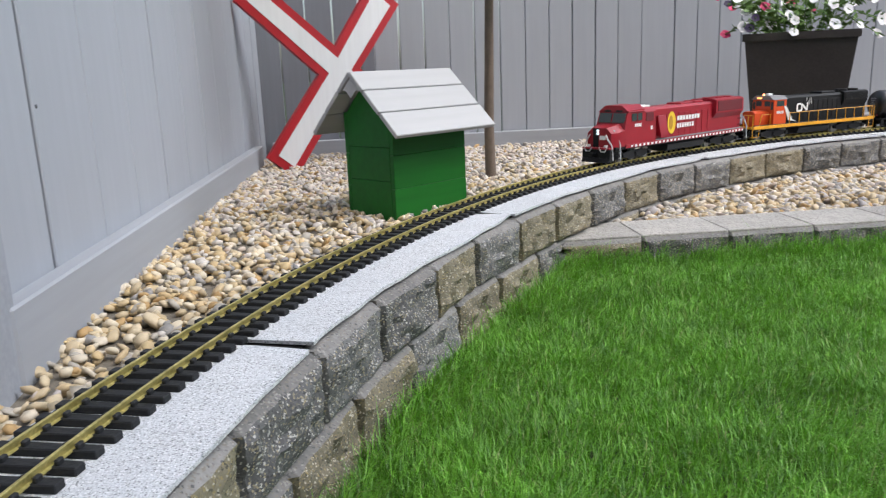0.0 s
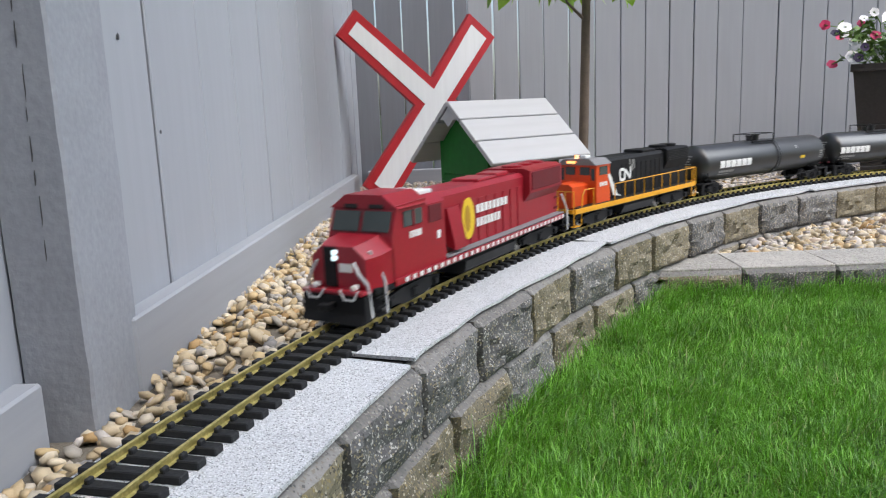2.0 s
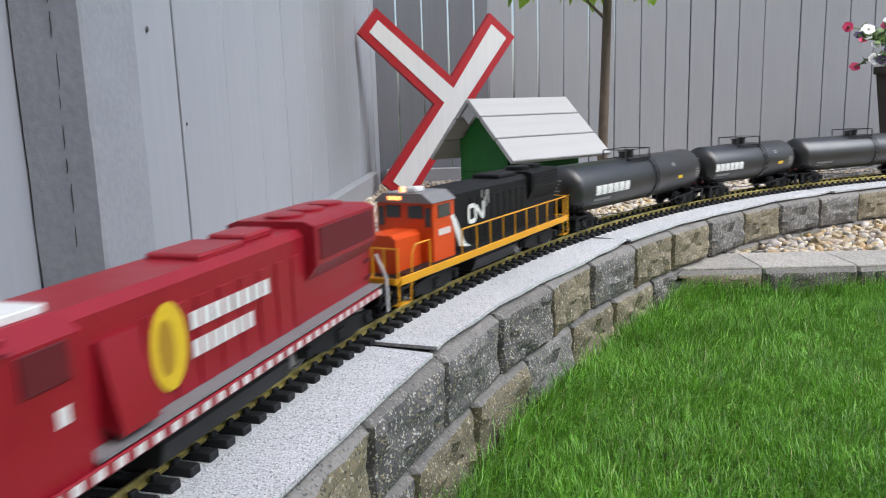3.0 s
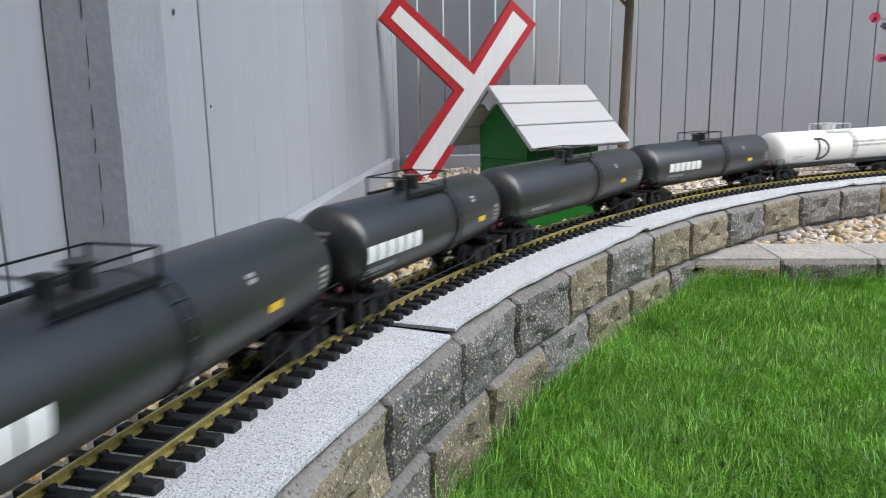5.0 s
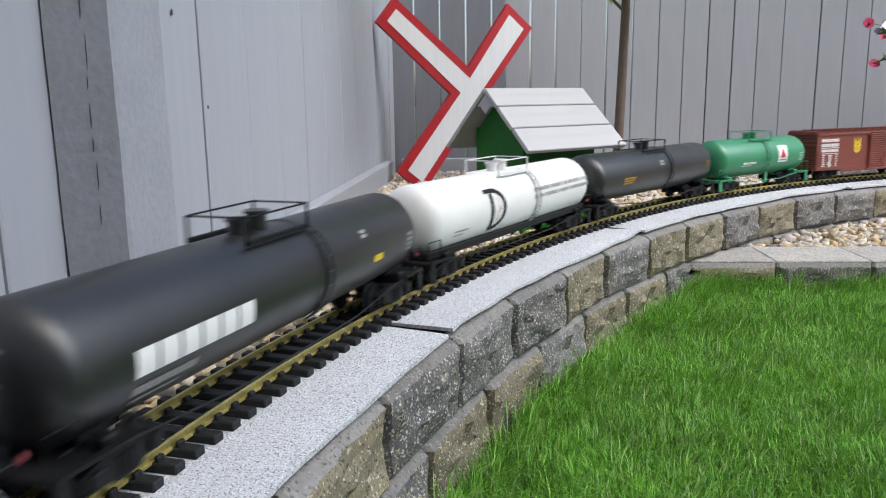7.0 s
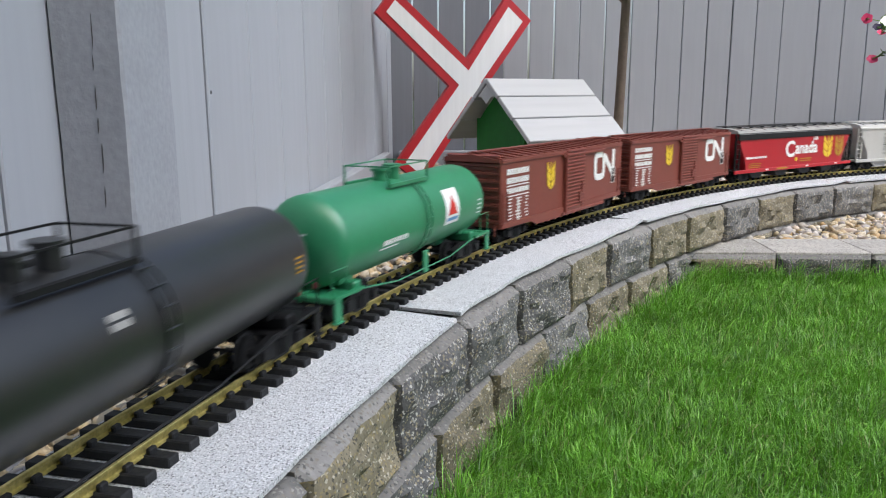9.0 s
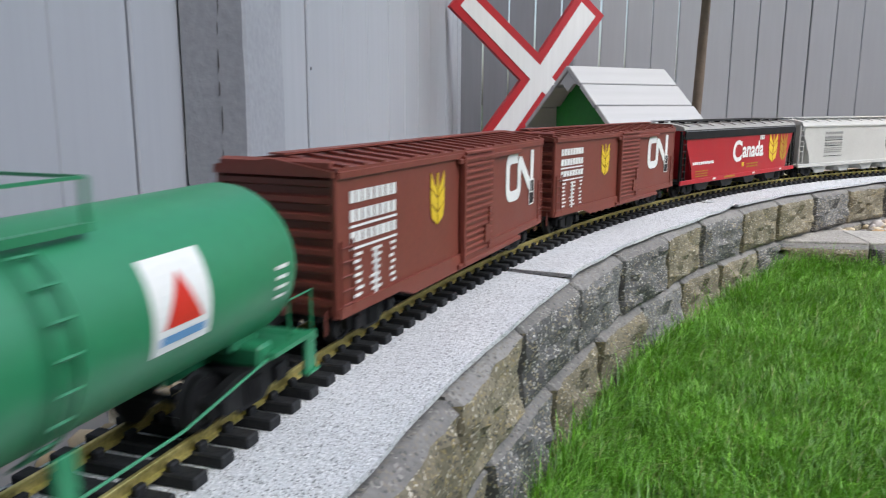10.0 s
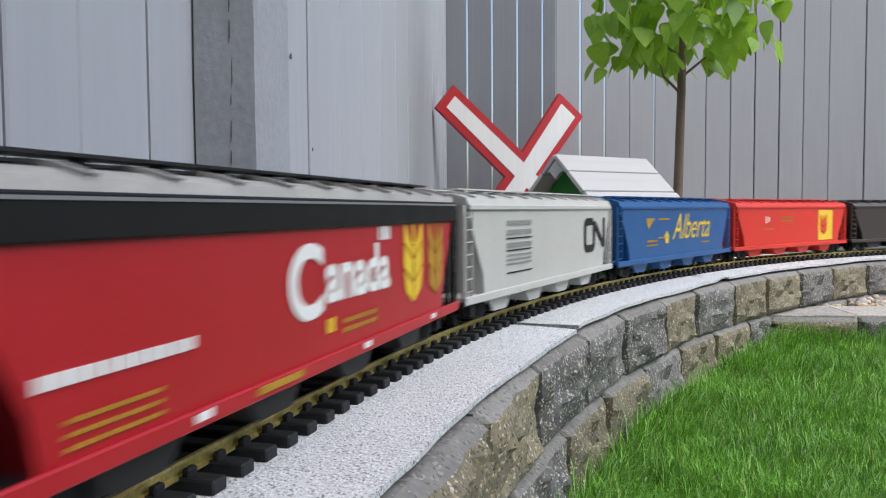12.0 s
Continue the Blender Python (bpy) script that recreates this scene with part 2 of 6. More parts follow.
def sweep(geo, prof, s0, s1, step=0.05):
    """A closed outline of (side, z) carried along the track from s0 to s1."""
    n = len(prof)
    k = max(2, int((s1 - s0) / step) + 1)
    pts = []
    for s in np.linspace(s0, s1, k):
        for side, z in prof:
            x, y, _ = on_line(s, side)
            pts.append((x, y, z))
    faces = [tuple(range(n)), tuple(range((k - 1) * n, k * n))[::-1]]
    for i in range(k - 1):
        faces += [(i * n + j, i * n + (j + 1) % n, (i + 1) * n + (j + 1) % n, (i + 1) * n + j) for j in range(n)]
    return geo.add(pts, faces)

# ---- ground ----
def lawn_z(y):
    """The lawn lies a little below the beds."""
    y = np.asarray(y)
    return -0.042 + 0.004 * np.sin(y * 4.0) + 0.016 * np.clip((y - 1.3) / 0.3, 0, 1)


def ground():
    ys = [-60.0, -0.5] + [-0.45 + 0.05 * k for k in range(44)] + [60.0]
    g = Geo().add([(x, y, float(lawn_z(min(y, 1.7)))) for y in ys for x in (-60, 60)], [(2 * k, 2 * k + 1, 2 * k + 3, 2 * k + 2) for k in range(len(ys) - 1)])
    ob = part("ground", g, M_SOIL)
    tagged(ob, "dark soil of the mown green lawn", "lawn", kind="structure")


# ---- fences ----
FENCE_TOP, BACK_Y = 1.85, 107 * UNIT


def left_x(y):
    return (-14.3 + 0.0307 * (y / UNIT - 32)) * UNIT


def board(w, h, t=0.019):
    return Geo().box((w / 2, t / 2, h / 2 - 0.03), (w, t, h + 0.06), 0.0025)


KNOTS = ((1.331, 0.398), (1.136, 0.520), (1.204, 0.548))


def fences():
    left = thing("wall_left_fence", "tall grey-painted board fence with upright planks", "fence", kind="structure")
    edges = [29.6, 36.6, 43.6, 50.1, 57.1, 63.8, 70.6, 77.4, 84.2, 91.0, 97.8, 102.8, 107.0]
    tilt = math.degrees(math.atan2(left_x(2) - left_x(1), 1.0))
    for a, b in zip(edges[:-1], edges[1:]):
        y0, w = a * UNIT, (b - a) * UNIT - random.choice((0.006, 0.007, 0.008))
        ob = part("plank", board(w, FENCE_TOP), M_FENCE, left)
        ob.matrix_basis = pose(left_x(y0), y0, 0, 0, 0, 90 - tilt) @ pose(0, random.uniform(0, 0.003), 0, 0, 0, 0)
    kick = Geo().box((0, 0, 0), (2.42, 0.038, 0.18), 0.004)
    ob = part("kickboard", kick, M_KICK, left)
    ob.matrix_basis = pose(left_x(29.5 * UNIT + 1.21) + 0.0195, 29.5 * UNIT + 1.21, 0.045, 0, 0, 90 - tilt)
    # heavy rough post where the fence steps back
    g = Geo()
    n, w, d = 60, 0.155, 0.088
    pts, faces = [], []
    for k in range(n + 1):
        z = FENCE_TOP * k / n
        c = [0.003 + 0.004 * abs(noise.noise((z * 9, q, 1.3))) for q in range(4)]
        ring = [(-d, 0, z), (-c[0], 0, z), (0, c[1], z), (0, w, z), (-d, w, z)]
        pts += [(x + 0.0012 * noise.noise((z * 14, x * 9, y * 5)), y + 0.0012 * noise.noise((z * 11, y * 9, 4)), z) for x, y, z in ring]
    for k in range(n):
        faces += [(k * 5 + i, k * 5 + (i + 1) % 5, k * 5 + 5 + (i + 1) % 5, k * 5 + 5 + i) for i in range(5)]
    g.add(pts, faces + [tuple(range(5))[::-1], tuple(range(n * 5, n * 5 + 5))])
    part("post", g, M_POST, left, "rough sawn post with chipped edges", m=pose(left_x(0.95) + 0.038, 25.65 * UNIT, -0.05))
    rnd = random.Random(21)
    for y, z in KNOTS:
        g = Geo().lathe([(0, 0.0035), (0.0012, 0.0030)], 8, pose(left_x(y) - 0.0002, y, z) @ Matrix.Diagonal((1, 1, rnd.uniform(0.9, 1.9), 1)))
        part("nail_head", g, M_KNOT, left, "small dark nail head")
    z = 0.25
    while z < 0.85:
        hgt = rnd.uniform(0.012, 0.045)
        g = Geo().prism([(-0.0008, 0), (0.0006, hgt * 0.3), (0.0004, hgt), (-0.0006, hgt * 0.7)], -0.0012, 0.002, "y")
        part("split", g, M_KNOT, left, "fine crack along the post", m=pose(left_x(0.95) + 0.038 - 0.036 + rnd.uniform(-0.002, 0.002), 25.65 * UNIT, z))
        z += hgt + rnd.uniform(0.004, 0.02)
    near = thing("wall_near_fence", "grey board fence section set back behind a post", "fence", kind="structure")
    edges = [28.6, 22.2, 17.9, 14.6, 10.6, 6.1, 1.6, -2.9, -7.4, -11.9, -16.4, -20.9]
    for a, b in zip(edges[:-1], edges[1:]):
        w = (a - b) * UNIT - 0.004
        ob = part("plank", board(w, FENCE_TOP), M_FENCE, near)
        ob.matrix_basis = pose(-15.95 * UNIT, b * UNIT, 0, 0, 0, 90) @ pose(0, random.uniform(0, 0.003), 0)
    ob = part("kickboard", Geo().box((0, 0, 0), (1.7, 0.038, 0.14), 0.004), M_KICK, near)
    ob.matrix_basis = pose(-15.38 * UNIT, 25.0 * UNIT - 0.85, 0.030, 0, 0, 90)
    # backing boards added behind the seams to block light through the gaps
    for fence, spots, x in ((left, [36.6, 43.6, 50.1, 57.1, 63.8, 70.6, 77.4, 84.2, 91.0, 97.8, 102.8], None), (near, [22.2, 17.9, 14.6, 10.6, 6.1, 1.6], -15.95 * UNIT)):
        for y in spots:
            m = pose(left_x(y * UNIT) - 0.05 if x is None else x - 0.04, y * UNIT - 0.045, 0, 0, 0, 90 - (tilt if x is None else 0)) @ pose(0, 0, 0)
            part("rear_plank", board(0.09, FENCE_TOP), M_FENCE, fence, m=m)
    back = thing("wall_back_fence", "grey board fence with thin bright gaps between planks", "fence", kind="structure")
    edges = [-16.0, -12.4, -8.93, -5.41, -1.83, 1.7, 3.49, 7.02, 10.4, 13.75, 17.25, 20.75, 24.25, 27.6, 30.9, 34.2, 37.4, 40.8, 45.6]
    while edges[-1] < 150:
        edges.append(edges[-1] + random.choice((3.3, 3.45)))
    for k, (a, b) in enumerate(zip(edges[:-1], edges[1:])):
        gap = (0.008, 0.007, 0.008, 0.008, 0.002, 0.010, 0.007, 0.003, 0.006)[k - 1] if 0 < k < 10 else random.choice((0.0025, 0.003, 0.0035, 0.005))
        # boards nearest the corner take the shade-darkened paint
        ob = part("plank", board((b - a) * UNIT - gap, FENCE_TOP), M_FENCE_CORNER if b < 4 else M_FENCE, back)
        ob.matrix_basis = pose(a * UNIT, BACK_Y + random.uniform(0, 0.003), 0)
        # added backing keeps most of these seams dark
        if k > 10 and k % 4:
            part("rear_plank", board(0.06, FENCE_TOP), M_FENCE, back, m=pose(b * UNIT - 0.03, BACK_Y + 0.024, 0))
    ob = part("kickboard", Geo().box((0, 0, 0), (5.8, 0.038, 0.14), 0.004), M_KICK, back)
    ob.matrix_basis = pose(-0.40 + 2.9, BACK_Y - 0.022, 0.048)


def shade_wall():
    """An unseen plain wall, added behind the camera to block sky light from that side."""
    g = Geo().box((1.5, -2.6, 2.6), (16, 0.2, 5.4), 0.01)
    tagged(part("wall_unseen", g, M_SHADE_WALL), "unseen plain grey wall added to shade the yard", "house wall", kind="structure")


# ---- retaining wall, felt and track ----
def track():
    tr = thing("railway_track", "brass garden railway track on black plastic ties", "railway track")
    s0, s1 = -1.3, 4.6
    g = 0.0241
    for side in (-g, g):
        prof = [(-0.003, 0), (0.003, 0), (0.003, 0.0008), (0.0007, 0.0018), (0.0007, 0.0056), (0.0014, 0.0063), (0.0014, 0.0080), (0.0010, 0.0084), (-0.0010, 0.0084), (-0.0014, 0.0080), (-0.0014, 0.0063), (-0.0007, 0.0056), (-0.0007, 0.0018), (-0.003, 0.0008)]
        prof = [(u + side, w + RAIL_Z - 0.0084) for u, w in prof]
        part("rail", sweep(Geo(), prof, s0, s1, 0.04), M_BRASS, tr, "worn brass rail", smooth=False)
    tie = Geo().box((0, 0, 0.0035), (0.0125, 0.094, 0.0075), 0.001)
    for y in (-g, g):
        for d in (-0.006, 0.006):
            tie.box((0, y + d * 0.9, 0.0090), (0.008, 0.0045, 0.0055), 0.001)
    me = mesh_of("tie", tie, M_TIE, smooth=False)
    n = 0
    for s in np.arange(s0 + 0.01, 4.0, 0.0261):
        x, y, th = on_line(s)
        ob = new("tie", me)
        ob.parent = tr
        ob.matrix_basis = pose(x, y, SLAB_Z, 0, 0, math.degrees(th) + random.uniform(-0.8, 0.8))
        n += 1


def felt():
    joints = [-1.5, -0.267, 0.535, 1.62, 2.55, 3.5]
    for a, b in zip(joints[:-1], joints[1:]):
        g, prof = Geo(), None
        k = int((b - a) / 0.03) + 2
        pts = []
        for i, s in enumerate(np.linspace(a + 0.009, b - 0.009, k)):
            out = 0.124 + 0.003 * math.sin(s * 7 + a) + 0.0045 * noise.noise((s * 12, a, 0)) + 0.002 * noise.noise((s * 40, a, 5))
            lift = 0.0025 * noise.noise((s * 6, 3, a)) + (0.006 * max(0, 1 - abs(s - b) / 0.10) ** 2 if 0 < b < 1.7 else 0)
            for side, z in ((-0.052, SLAB_Z - 0.005), (out, SLAB_Z - 0.0045 + lift), (out, SLAB_Z + lift), (0.06, SLAB_Z), (-0.052, SLAB_Z)):
                x, y, _ = on_line(s, side)
                pts.append((x, y, z))
        faces = [(0, 1, 2, 3, 4), tuple(range((k - 1) * 5, k * 5))[::-1]]
        for i in range(k - 1):
            faces += [(i * 5 + j, i * 5 + (j + 1) % 5, (i + 1) * 5 + (j + 1) % 5, (i + 1) * 5 + j) for j in range(5)]
        g.add(pts, faces)
        ob = part("trackbed_sheet", g, M_SLAB)
        tagged(ob, "pale grey granule-faced sheet laid along the wall top", "trackbed sheet", "trackbed sheets")


def joint_shade():
    # black strip added below the sheets, painting the shade in their joints
    g = sweep(Geo(), [(-0.05, SLAB_Z - 0.0085), (0.108, SLAB_Z - 0.0085), (0.108, SLAB_Z - 0.0058), (-0.05, SLAB_Z - 0.0058)], -1.5, 3.5)
    tagged(part("joint_shade_strip", g, M_JOINT_SHADE), "black strip added under the sheets for felt edge and joint shade", "felt strip")


def rough_block(w, h, d, seed):
    """A concrete block: smooth chamfered border, split rough face towards -y, tapering back."""
    us = [0.0, 0.03] + [0.03 + 0.94 * k / 13 for k in range(1, 13)] + [0.97, 1.0]
    vs = [0.0, 0.02] + [0.02 + 0.89 * k / 9 for k in range(1, 9)] + [0.91, 1.0]
    nx, nz = len(us) - 1, len(vs) - 1
    g = Geo()
    pts, faces = [], []
    for j, v in enumerate(vs):
        for i, u in enumerate(us):
            x, z = (u - 0.5) * w, v * h
            y = 0.0
            if i in (0, nx):
                y = 0.008
            if j == nz:
                y = max(y, 0.009)
            if 0 < i < nx and 0 < j < nz:
                y = -0.002 - 0.013 * max(0, noise.noise((u * 3.2 + seed, v * 2.2, seed * 0.7)) + 0.35) - 0.009 * noise.noise((u * 9, v * 6 + seed, 2)) - 0.0045 * noise.noise((u * 21 + seed, v * 13, 7))
                x += 0.003 * noise.noise((u * 9, v * 9, seed))
                z += 0.003 * noise.noise((u * 9 + 4, v * 9, seed))
                if i in (1, nx - 1) or j in (1, nz - 1):
                    y *= 0.35
            pts.append((x, y, z))
    n = nx + 1
    for j in range(nz):
        for i in range(nx):
            a = j * n + i
            faces.append((a, a + 1, a + n + 1, a + n))
    g.add(pts, faces)
    ring = [i for i in range(n)] + [j * n + nx for j in range(1, nz + 1)] + [nz * n + i for i in range(nx - 1, -1, -1)] + [j * n for j in range(nz - 1, 0, -1)]
    base = len(g.v)
    for i in ring:
        x, y, z = g.v[i]
        g.v.append((x, 0.04, z))
    for i in ring:
        x, y, z = g.v[i]
        g.v.append((x * 0.8, d, z))
    m = len(ring)
    for a in range(m):
        b = (a + 1) % m
        g.f.append((ring[a], ring[b], base + b, base + a))
        g.f.append((base + a, base + b, base + m + b, base + m + a))
    g.f.append(tuple(base + m + a for a in range(m)))
    return g


def block_mesh(w, h, d, seed, rough):
    me = mesh_of("block", rough_block(w, h, d, seed), [rough, M_BORDER])
    for p in me.polygons:
        x, y, z = p.center
        p.material_index = 1 if abs(x) > 0.49 * w or z > 0.915 * h or y > 0.02 else 0
    return me


def retaining_wall():
    wall = thing("retaining_wall", "curved low wall of weathered split-face concrete blocks", "retaining wall")
    meshes = {}
    for tone, m in (("grey", M_BLOCK), ("tan", M_BLOCK_TAN)):
        meshes[tone] = [block_mesh(0.187, 0.086, 0.12, 3.1 * k + (9 if tone == "tan" else 0), m) for k in range(6)]
    rnd = random.Random(4)
    for course, (z, off, side) in enumerate(((SLAB_Z - 0.0955, 0.0, 0.134), (SLAB_Z - 0.1825, 0.09, 0.136))):
        s = -1.464 + off
        while s < 3.6:
            x, y, th = on_line(s + 0.1, side)
            k = round((s + 1.464) / 0.2)
            tan = k in (3, 4, 8, 10, 11, 13, 16, 17) if course == 0 else k % 3 != 1
            ob = new("block", rnd.choice(meshes["tan" if tan else "grey"]))
            ob.parent = wall
            ob.matrix_basis = pose(x, y, z, 0, 0, math.degrees(th) + rnd.uniform(-2, 2)) @ pose(0, rnd.uniform(-0.003, 0.003), 0)
            s += 0.2


def garden_bed():
    """The lower kerb of blocks that runs off along the lawn, with pebbles behind."""
    kerb = thing("garden_kerb", "low straight kerb of pale concrete blocks edging the lawn", "kerb")
    me = [block_mesh(0.205, 0.089, 0.17, 20 + 2.3 * k, M_BLOCK_TAN if k % 2 else M_BLOCK) for k in range(4)]
    cap = mesh_of("cap", Geo().box((0, 0.094, 0), (0.206, 0.168, 0.007), 0.002), M_CAP)
    for k in range(16):
        x, y = 12.1 * UNIT + 0.1 + k * 0.208, 45.8 * UNIT - 0.0035 * k
        ob = new("block", random.choice(me))
        ob.parent = kerb
        ob.matrix_basis = pose(x, y, -0.053, 0, 0, random.uniform(-1, 1) - 1)
        ob = new("cap_stone", cap)
        ob.parent = kerb
        ob.matrix_basis = pose(x, y, 0.0375, 0, 0, random.uniform(-0.6, 0.6) - 1)


# ---- the things in the gravel ----
def flared_cross(arms, waist, inset):
    """The outline of four arms that widen outwards: (angle, reach, half width at the end), anticlockwise; inset draws it in all round."""
    lines = []
    for ang, reach, half in arms:
        d = Vector((math.cos(radians(ang)), math.sin(radians(ang))))
        n = Vector((-d.y, d.x))
        reach, half, core = reach - inset, half - inset, waist - inset
        sides = []
        for k in (-1, 1):
            sides.append((n * core * k, d * reach + n * half * k))
        lines.append(sides)
    out = []
    for k in range(4):
        (a0, a1), (b0, b1) = lines[k][1], lines[(k + 1) % 4][0]
        u, v, w = a1 - a0, b1 - b0, b0 - a0
        t = (w.x * v.y - w.y * v.x) / (u.x * v.y - u.y * v.x)
        out += [lines[k][0][1], a1, a0 + u * t]
    return [(p.x, p.y) for p in out]


def crossbuck():
    m = pose(-1.75 * UNIT + 0.020, 95.6 * UNIT + 0.0115, (3.8 + 10.4) * UNIT - 0.070, 0, 0, 30)
    sign = thing("crossbuck_sign", "weathered white railway crossbuck with red border, leaning in the corner", "railway sign", m)
    arms = ((52.3, 0.423, 0.083), (140.4, 0.529, 0.0665), (231.6, 0.497, 0.078), (320.4, 0.50, 0.066))
    board_part = part("cross_board", Geo().prism(flared_cross(arms, 0.074, 0.0), 0.0, 0.024, "y"), M_RED, sign, "red-bordered cross of flared arms", smooth=False)
    part("white_face", Geo().prism(flared_cross(arms, 0.074, 0.034), -0.0022, 0.001, "y"), M_WHITE, board_part, "white painted face", smooth=False)
    return sign


def station_hut():
    ang = math.degrees(math.atan2(0.633, 0.775))
    m = pose(-0.15 * UNIT, 57.0 * UNIT, (1.6 + 10.4) * UNIT, 0, 0, ang)
    hut = thing("station_hut", "small green wooden hut with a grey plank gable roof", "toy hut", m)
    # x runs along the ridge from the front gable, y to the far side
    length, half, drop, t = 0.378, 0.172, 0.163, 0.013
    slope = math.atan2(drop, half)
    slant = math.hypot(half, drop)
    for sgn in (-1, 1):
        for k in range(3):
            w = slant * (0.30, 0.345, 0.355)[k]
            c = slant * (0.15, 0.4725, 0.8225)[k]
            g = Geo().box((length / 2, 0, 0), (length, w - 0.003, t), 0.002)
            mm = pose(random.uniform(-0.002, 0.002), 0, 0) @ pose(0, sgn * c * math.cos(slope), -c * math.sin(slope), -sgn * math.degrees(slope), 0, 0)
            part("roof_plank", g, M_ROOF, hut, "grey painted roof plank" if k == 0 else "", m=mm)
    base = -(1.6 + 10.4) * UNIT + GRAVEL_Z - 0.01
    x0, x1, h = 0.053, 0.331, 0.098
    eave = -drop * h / half - 0.012
    for sgn in (-1, 1):
        for k, (a, b) in enumerate(((base, base + 0.09), (base + 0.09, base + 0.18), (base + 0.18, eave))):
            g = Geo().box(((x0 + x1) / 2, sgn * (h - 0.007), (a + b) / 2), (x1 - x0, 0.014, b - a - 0.0008), 0.0008)
            part("side_plank", g, M_GREEN, hut)
    for x in (x0 + 0.006, x1 - 0.006):
        for a, b in ((base, base + 0.11), (base + 0.11, base + 0.2)):
            g = Geo().box((x, 0, (a + b) / 2), (0.012, 2 * h - 0.03, b - a - 0.0008), 0.0008)
            part("gable_plank", g, M_GREEN, hut)
        z0 = base + 0.201
        g = Geo().prism([(-h + 0.014, z0), (h - 0.014, z0), (h - 0.014, eave - 0.002), (0, -0.018), (-h + 0.014, eave - 0.002)], x - 0.006, x + 0.006, "x")
        part("gable_plank", g, M_GREEN, hut)
    g = Geo().prism([(-0.034, -0.046), (0, -0.014), (0.034, -0.046), (0.020, -0.046), (0, -0.066), (-0.020, -0.046)], 0.004, 0.016, "x")
    part("ridge_bracket", g, M_ROOF, hut, "notched grey bracket under the ridge")


def leaf_mesh():
    """A heart-shaped leaf with a folded midrib, tip towards -z."""
    out = [(0, 0.0), (0.32, 0.16), (0.5, 0.02), (0.46, -0.28), (0.28, -0.6), (0, -1.0)]
    v = [(0, 0, y) for _, y in out] + [(x, -0.12 * x, y) for x, y in out] + [(-x, -0.12 * x, y) for x, y in out]
    f = []
    for i in range(5):
        f += [(i, i + 1, 7 + i, 6 + i), (i, 12 + i, 13 + i, i + 1)]
    return np.array(v), f


def tree():
    bx, by = 13.2 * UNIT, 75.0 * UNIT
    t = thing("young_tree", "young tree with slim trunk and hanging heart-shaped leaves", "tree", pose(bx, by, GRAVEL_Z - 0.01))
    fork = 0.655
    g = Geo()
    spine = [(0, 0, 0, 0.026), (0.002, 0, 0.02, 0.020), (0.0, 0, 0.2, 0.0175), (0.006, 0, 0.4, 0.0165), (0.012, 0, fork, 0.015), (0.02, 0.01, 0.9, 0.012), (0.03, 0.0, 1.2, 0.008), (0.03, 0, 1.5, 0.003)]
    for a, b in zip(spine[:-1], spine[1:]):
        g.rod(a[:3], b[:3], a[3], 12, b[3])
    part("trunk", g, M_BARK, t)
    rnd = random.Random(8)
    tips = []
    g = Geo()
    limbs = [((0.012, 0, fork), (-0.055, -0.02, fork + 0.06), (-0.085, -0.03, fork + 0.17))]
    for k in range(11):
        z = fork + 0.06 + 0.07 * k
        a = k * 2.4
        r = rnd.uniform(0.15, 0.3)
        limbs.append(((0.014, 0, z), (0.6 * r * math.cos(a), 0.6 * r * math.sin(a), z + 0.08), (r * math.cos(a), r * math.sin(a), z + rnd.uniform(0.06, 0.14))))
    for a, b, c in limbs:
        g.rod(a, b, 0.006, 6, 0.004)
        g.rod(b, c, 0.004, 6, 0.002)
    part("limb", g, M_BARK, t)
    v, f = leaf_mesh()
    g = Geo()
    for k in range(640):
        a, r = rnd.uniform(0, 2 * math.pi), 0.33 * math.sqrt(rnd.random())
        z = fork + 0.08 + rnd.random() ** 1.2 * 0.75 + 0.22 * (r / 0.33) ** 2 * rnd.random()
        if z < fork + 0.18 and r < 0.1 and rnd.random() < 0.5:
            continue
        s = rnd.uniform(0.045, 0.085)
        m = pose(r * math.cos(a) + 0.01, r * math.sin(a), z, rnd.uniform(-35, 35), rnd.uniform(-30, 30), rnd.uniform(0, 360)) @ Matrix.Scale(s, 4)
        g.add(v, f, m)
    part("crown", g, M_LEAF, t, "fresh green heart-shaped leaves")


def planter():
    x, y = 1.985, 3.30
    p = thing("flower_planter", "dark brown square tapered planter standing in the gravel", "planter", pose(x, y, GRAVEL_Z - 0.01, 0, 0, -31))
    h = 0.49
    g = Geo()
    lo, hi = 0.165, 0.222
    def ring(r, z):
        return [(-r, -r, z), (r, -r, z), (r, r, z), (-r, r, z)]
    pts = ring(lo, 0) + ring(hi - 0.006, h - 0.03) + ring(hi + 0.004, h - 0.03) + ring(hi + 0.004, h) + ring(hi - 0.02, h) + ring(hi - 0.03, h - 0.05)
    faces = [(3, 2, 1, 0), (20, 21, 22, 23)]
    for k in range(5):
        faces += [(k * 4 + i, k * 4 + (i + 1) % 4, k * 4 + 4 + (i + 1) % 4, k * 4 + 4 + i) for i in range(4)]
    g.add(pts, faces)
    part("pot", g, M_POT, p, smooth=False)
    return p


# ---- the train ----
TRAIN_ROWS = ((0, 34.22), (1, 14.26), (1.5, 4.23), (2, -5.84), (2.5, -15.95), (4.5, -56.73), (5, -66.97), (5.5, -77.32), (6.5, -98.31), (7, -108.85), (9, -150.78), (9.5, -161.05), (10, -171.26), (10.5, -181.46), (11, -191.75), (11.5, -201.98), (12, -212.13))
